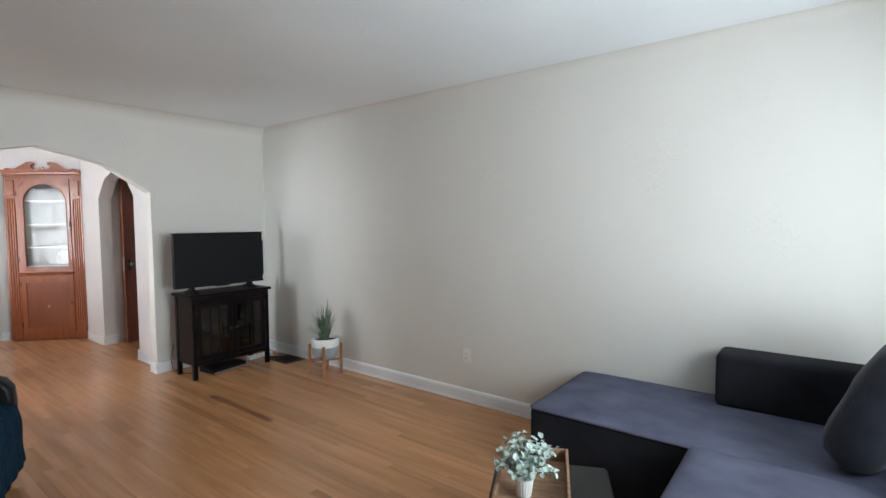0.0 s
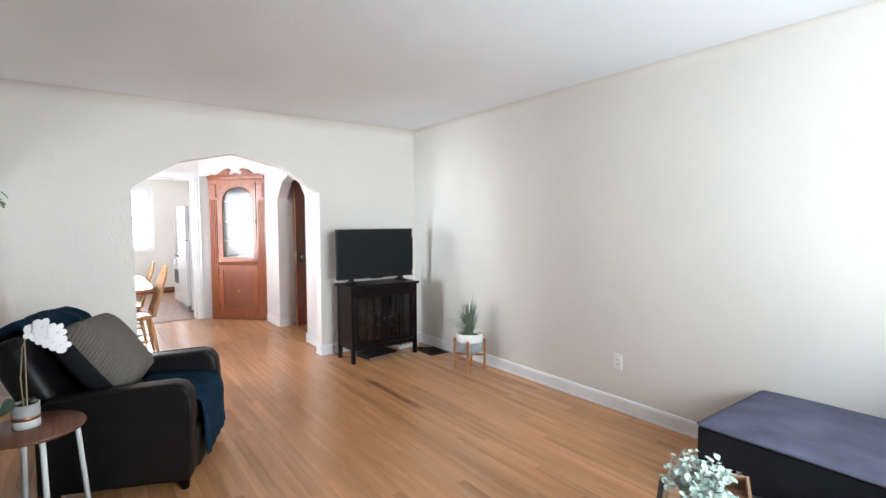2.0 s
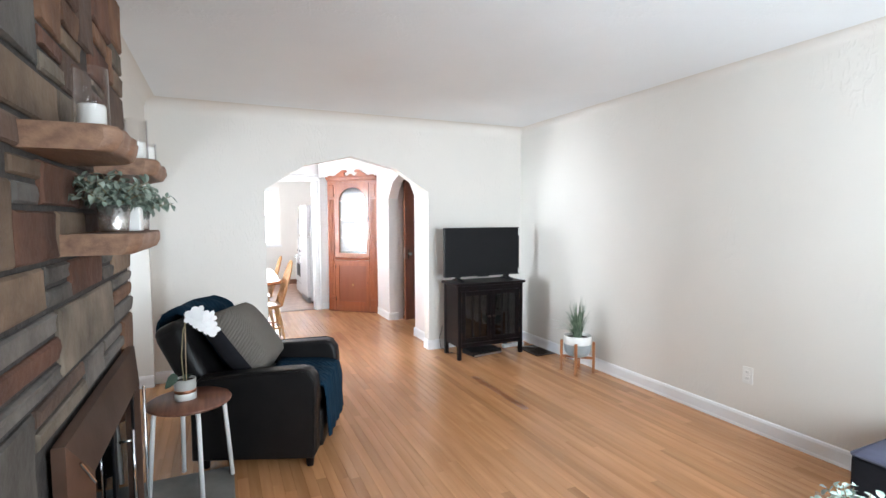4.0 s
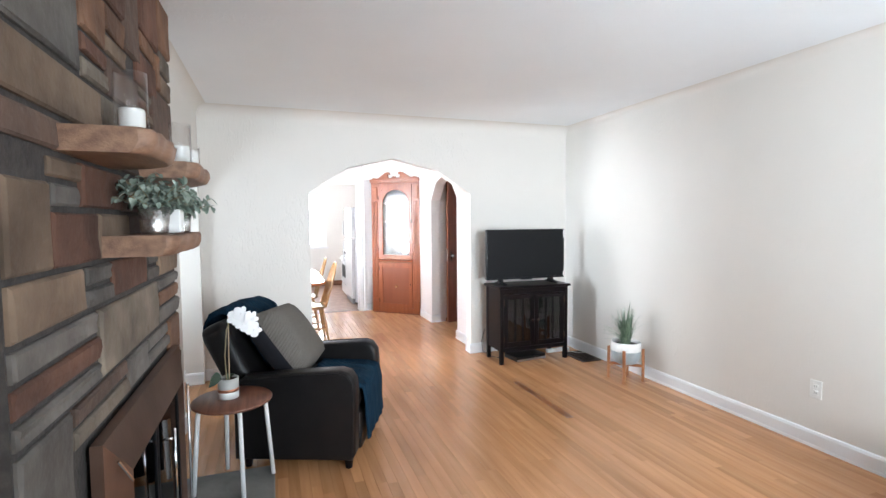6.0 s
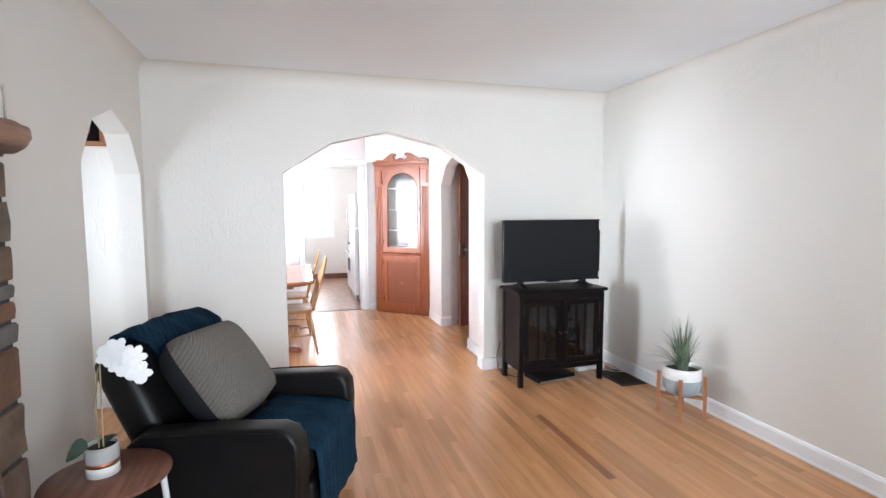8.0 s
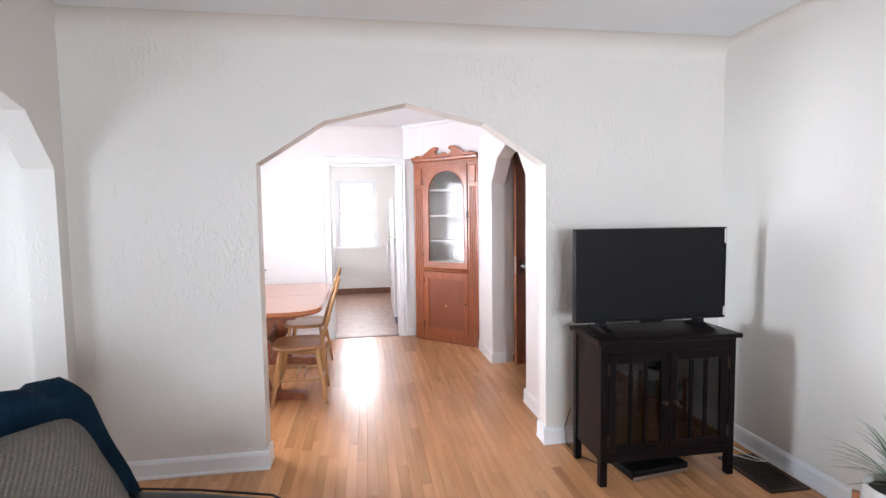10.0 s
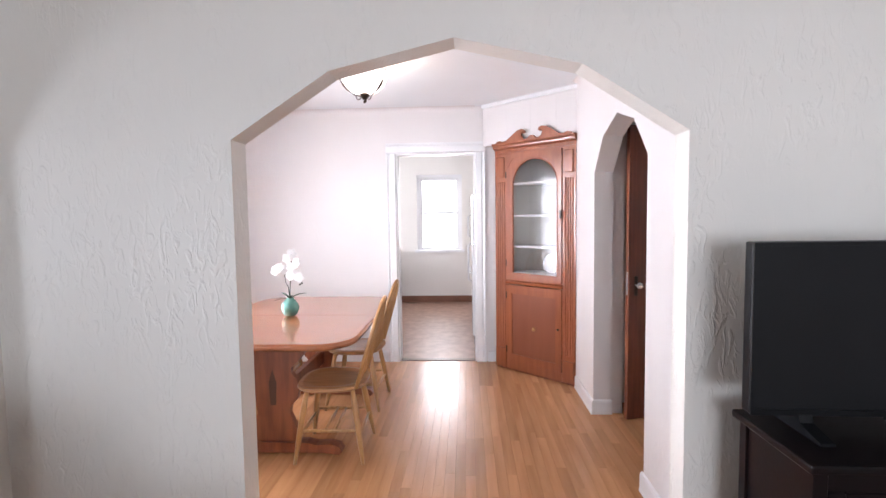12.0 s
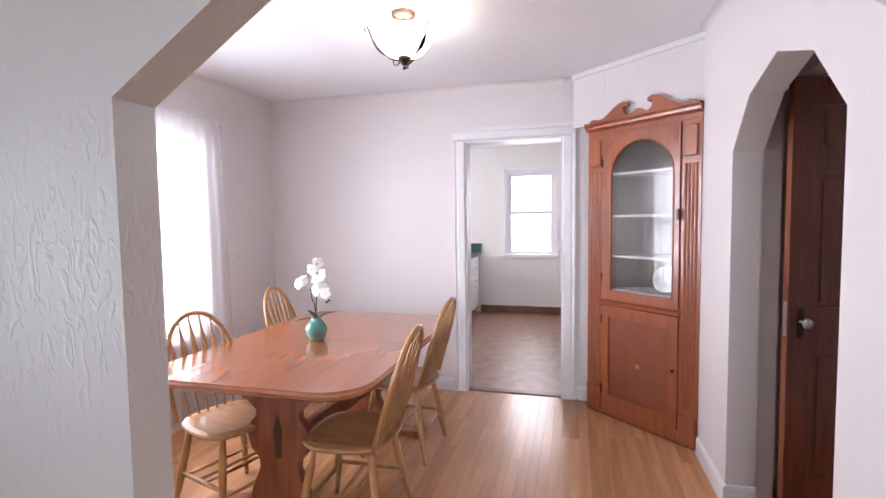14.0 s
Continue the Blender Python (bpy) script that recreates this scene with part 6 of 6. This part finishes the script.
# ---- kitchen ----
def fridge():
    t = thing("refrigerator", "tall white top-freezer refrigerator", "refrigerator", pose(-10.02, 1.47, 0))
    part("cabinet", box(-0.36, 0.36, 0.06, 0.74, 0.03, 1.68, 0.01, 2), APPLIANCE, t)
    for z0, z1 in ((0.10, 1.13), (1.145, 1.675)):
        d = part("door", box(-0.36, 0.36, -0.004, 0.056, z0, z1, 0.012, 2), APPLIANCE, t)
        za, zb = (0.62, 1.10) if z0 < 1 else (1.17, 1.45)
        part("handle", tube([(-0.31, -0.006, za), (-0.31, -0.045, za + 0.03), (-0.31, -0.045, zb - 0.03), (-0.31, -0.006, zb)], 0.011, 8), APPLIANCE, d, "white bar handle", True)
    part("grille", box(-0.35, 0.35, 0.01, 0.05, 0.012, 0.09), mat("grey_grille", (0.25, 0.25, 0.26), 0.6), t, "grey toe grille")
    for x in (-0.3, 0.3):
        part("foot", lathe([(0, 0), (0.02, 0), (0.02, 0.03), (0, 0.03)], 10), BLACK_PLASTIC, t, "", False, pose(x, 0.1, 0))


fridge()


def stove():
    t = thing("stove", "white freestanding kitchen range", "stove", pose(-10.80, 1.50, 0))
    part("body", box(-0.37, 0.37, 0.03, 0.68, 0.0, 0.90, 0.006), APPLIANCE, t)
    d = part("oven_door", box(-0.36, 0.36, -0.012, 0.028, 0.24, 0.76, 0.008, 2), APPLIANCE, t)
    part("window", box(-0.22, 0.22, -0.0145, -0.0125, 0.36, 0.60), SCREEN, d, "dark oven window")
    part("handle", tube([(-0.30, -0.012, 0.71), (-0.30, -0.05, 0.71), (0.30, -0.05, 0.71), (0.30, -0.012, 0.71)], 0.01, 8), APPLIANCE, d, "white bar handle", True)
    part("drawer", box(-0.36, 0.36, -0.008, 0.028, 0.05, 0.225, 0.006), APPLIANCE, t)
    part("control_panel", box(-0.37, 0.37, 0.60, 0.68, 0.9005, 1.08, 0.006), APPLIANCE, t)
    for k in range(4):
        part("knob", lathe([(0, 0), (0.02, 0), (0.017, 0.02), (0, 0.022)], 12), BLACK_PLASTIC, t, "black control knob", True, pose(-0.27 + 0.18 * k, 0.0255, 0.83, 90, 0, 0))
    for x in (-0.18, 0.18):
        for y in (0.2, 0.45):
            part("burner", lathe([(0.05, 0.901), (0.09, 0.901), (0.09, 0.91), (0.05, 0.91), (0.05, 0.901)], 16), BLACK_PLASTIC, t, "black coil burner", False, pose(x, y, 0))


stove()


def counter():
    r = thing("kitchen_worktop", "dark green laminate worktop with an upstand", "worktop")
    part("slab", box(X_KF + 0.002, -10.6, -1.19, 0.22, 0.882, 0.92, 0.004), COUNTER, r)
    part("upstand", box(X_KF + 0.002, X_KF + 0.022, -1.19, 0.22, 0.9205, 1.04), COUNTER, r)
    for i, (x0, x1) in enumerate(((-12.44, -11.85), (-11.848, -11.24), (-11.238, -10.62))):
        c = thing("base_cabinet", "white painted kitchen base cabinet with drawers", "cabinet", group="kitchen base cabinets")
        part("carcass", box(x0, x1, -1.18, 0.16, 0.09, 0.881), TRIM, c)
        part("toe_kick", box(x0, x1, -1.18, 0.10, 0.0, 0.0895), KBASE, c)
        for z0, z1 in ((0.11, 0.30), (0.315, 0.50), (0.515, 0.69), (0.705, 0.86)):
            d = part("drawer_front", box(x0 + 0.02, x1 - 0.02, 0.161, 0.18, z0, z1, 0.004), TRIM, c)
            part("knob", lathe([(0, 0), (0.006, 0), (0.012, 0.014), (0, 0.02)], 10), STEEL, d, "steel knob", True, pose((x0 + x1) / 2, 0.1805, (z0 + z1) / 2, -90, 0, 0))


counter()
tagged(part("baseboard", box(X_KF + 0.0005, X_KF + 0.014, 0.20, 2.29, 0.0, 0.105, 0.003), KBASE), "brown painted kitchen baseboard", "baseboard", kind="structure")


# ---- stones of the chimney breast ----
STONE_PLAN = {
    "tan": "2.32 2.72 1.21 1.33;2.32 2.53 1.335 1.54;2.32 2.93 1.695 1.83;3.58 4.0 1.21 1.33;2.53 2.72 1.545 1.60;2.85 3.15 1.335 1.475;2.99 3.20 1.965 2.03;3.35 3.58 1.84 1.885;3.20 3.34 1.695 1.76;3.6 4.0 1.48 1.60;3.0 3.2 2.34 2.47;3.76 4.0 2.03 2.12;3.78 4.0 0.62 0.80",
    "rust": "2.95 3.37 1.21 1.33;2.53 2.85 1.335 1.475;2.72 3.1 1.48 1.605;2.78 2.99 1.90 1.96;3.34 3.67 1.97 2.11;2.32 2.81 1.063 1.13;3.35 3.58 1.89 1.925;2.78 3.2 2.13 2.33;3.4 3.75 2.2 2.47;3.78 4.0 0.25 0.40",
    "grey": "2.32 2.80 1.135 1.203;2.32 2.81 1.003 1.058;2.72 2.95 1.21 1.268;2.72 2.95 1.273 1.33;3.37 3.58 1.21 1.268;3.37 3.58 1.273 1.33;3.55 4.0 1.15 1.203;3.55 4.0 1.003 1.075;2.53 2.72 1.48 1.54;2.32 2.59 0.70 0.995;2.32 2.77 1.838 2.12;3.07 3.35 0.88 0.995;3.35 3.72 0.94 0.995;3.35 3.78 0.88 0.935;2.32 2.6 0.30 0.695",
    "brown": "2.32 2.65 1.61 1.688;3.15 3.6 1.335 1.475;3.1 3.6 1.48 1.60;3.58 3.98 1.80 2.025;2.99 3.34 1.835 1.96;2.6 3.07 0.94 0.995;3.1 3.6 1.61 1.688;3.6 4.0 1.61 1.79;2.32 2.77 2.125 2.47;3.2 3.4 2.04 2.47;3.78 4.0 0.41 0.61",
    "buff": "2.81 3.55 1.003 1.203;2.6 3.07 0.88 0.935;2.93 3.20 1.695 1.83;3.2 3.34 1.765 1.83;2.65 3.1 1.61 1.688;3.6 4.0 1.335 1.475;3.34 3.58 1.695 1.835;2.78 2.99 1.835 1.895;3.35 3.58 1.93 1.965;3.77 4.0 2.13 2.23;3.78 4.0 0.05 0.245;2.78 3.0 2.34 2.47;2.32 2.6 0.05 0.295",
    "orange": "3.55 4.0 1.08 1.145;2.78 2.99 1.965 2.12;3.68 3.76 2.03 2.19;3.76 4.0 2.235 2.47;3.72 4.0 0.81 0.995;2.99 3.2 2.035 2.125;3.41 3.67 2.12 2.195",
}


def stone_mesh(w, h, rnd):
    """One rough-faced stone, w by h, with its face towards +y: edges rounded off and a little out of true."""
    bm = bmesh.new()
    g = 0.005
    ru, rv = min(0.2, 0.007 / w), min(0.2, 0.007 / h)
    us, vs = (0.0, ru, 0.5, 1 - ru, 1.0), (0.0, rv, 0.5, 1 - rv, 1.0)
    seed = rnd.uniform(0, 50)
    tilt = rnd.uniform(-0.003, 0.003)
    grid = []
    for i, u in enumerate(us):
        col = []
        for j, v in enumerate(vs):
            rim = i in (0, 4) or j in (0, 4)
            x = g + (w - 2 * g) * u + (0.004 * noise.noise(Vector((v * 4, u, seed))) if i in (0, 4) else 0)
            z = g + (h - 2 * g) * v + (0.004 * noise.noise(Vector((u * 4, v, seed + 9))) if j in (0, 4) else 0)
            y = (-0.004 if rim else 0.002 + 0.007 * noise.noise(Vector((u * 3, v * 3, seed + 5)))) + tilt * (u - 0.5) * 2
            col.append(bm.verts.new((x, y, z)))
        grid.append(col)
    for i in range(4):
        for j in range(4):
            bm.faces.new((grid[i][j], grid[i][j + 1], grid[i + 1][j + 1], grid[i + 1][j]))
    loop = [grid[i][0] for i in range(5)] + [grid[4][j] for j in range(1, 5)] + [grid[i][4] for i in range(3, -1, -1)] + [grid[0][j] for j in range(3, 0, -1)]
    back = [bm.verts.new((v.co.x, -0.032, v.co.z)) for v in loop]
    for k in range(len(loop)):
        j = (k + 1) % len(loop)
        bm.faces.new((loop[k], loop[j], back[j], back[k]))
    bmesh.ops.recalc_face_normals(bm, faces=bm.faces[:])
    return bm


srnd = random.Random(21)
for key, mt in zip(("tan", "rust", "grey", "brown", "buff", "orange"), STONES):
    for spec in STONE_PLAN[key].split(";"):
        a, b, z0, z1 = (float(v) for v in spec.split())
        part("stone", stone_mesh(b - a, z1 - z0, srnd), mt, fire, "", False, pose(-b, FY, z0))
# the end face of the breast, towards the archway
z = 0.05
while z < 2.36:
    h = srnd.choice((0.07, 0.10, 0.14, 0.19))
    h = min(h, 2.475 - z)
    part("stone", stone_mesh(0.118, h, srnd), STONES[srnd.choice((0, 0, 3, 4))], fire, "", True, pose(FX0 + 0.02, FY - 0.135, z, 0, 0, 90))
    z += h


# ---- floor boards ----
def board_mesh(length, w=0.057):
    bm = bmesh.new()
    g = 0.0002
    y0, y1 = g, w - g
    pr = [(y0, -0.004), (y0, -0.0006), (y0 + 0.0006, 0.0), (y1 - 0.0006, 0.0), (y1, -0.0006), (y1, -0.004)]
    a = [bm.verts.new((g, y, z)) for y, z in pr]
    b = [bm.verts.new((length - g, y, z)) for y, z in pr]
    for k in range(5):
        bm.faces.new((a[k], b[k], b[k + 1], a[k + 1]))
    bm.faces.new(a)
    bm.faces.new(b[::-1])
    return bm


frnd = random.Random(17)
LENGTHS = (0.45, 0.7, 0.95, 1.2, 1.5)
BOARDS = {L: mesh(board_mesh(L), "board", OAK) for L in LENGTHS}
rest = bmesh.new()
near = 0
WB = 0.057
y = -2.2
while y < 3.56:
    if y + WB < Y_LEFT - T:
        spans = ((-9.08, -6.3), (-6.3, -3.9)) if y > Y_DL - 0.03 else ((-6.3, -3.9),)
    else:
        spans = ((-9.08, X_BACK),)
    for lo, hi in spans:
        x = lo
        first = frnd.uniform(0.1, 1.0)
        while x < hi - 0.02:
            L = frnd.choice(LENGTHS)
            cut = min(L, hi - x) if x > lo else min(first, hi - x)
            full = cut in LENGTHS
            if lo < -9 and hi == X_BACK and abs(y - 2.18) < WB / 2 and x < -5.05 < x + cut:
                cut, full = -5.05 - x, False
            path_near = -7.4 < x < -2.6 and 0.55 < y < 2.75
            if abs(y - 2.18) < WB / 2 and abs(x + 5.05) < 1e-6:
                cut = 0.85
                ob = new("floor_board", mesh(board_mesh(cut), "dark_board", OAK_DARK))
                ob.parent, ob.location = floor, (x, y, 0)
                ob["label"] = "darker brown oak board"
            elif full and path_near and near < 300:
                ob = new("floor_board", BOARDS[cut])
                ob.parent, ob.location = floor, (x, y, 0)
                near += 1
            else:
                add = board_mesh(cut)
                me = bpy.data.meshes.new("tmp")
                add.to_mesh(me)
                add.free()
                me.transform(Matrix.Translation((x, y, 0)))
                rest.from_mesh(me)
                bpy.data.meshes.remove(me)
            x += cut
    y += WB
tagged(part("floor_boards", rest, OAK, floor), "remaining narrow oak boards", kind="stuff")
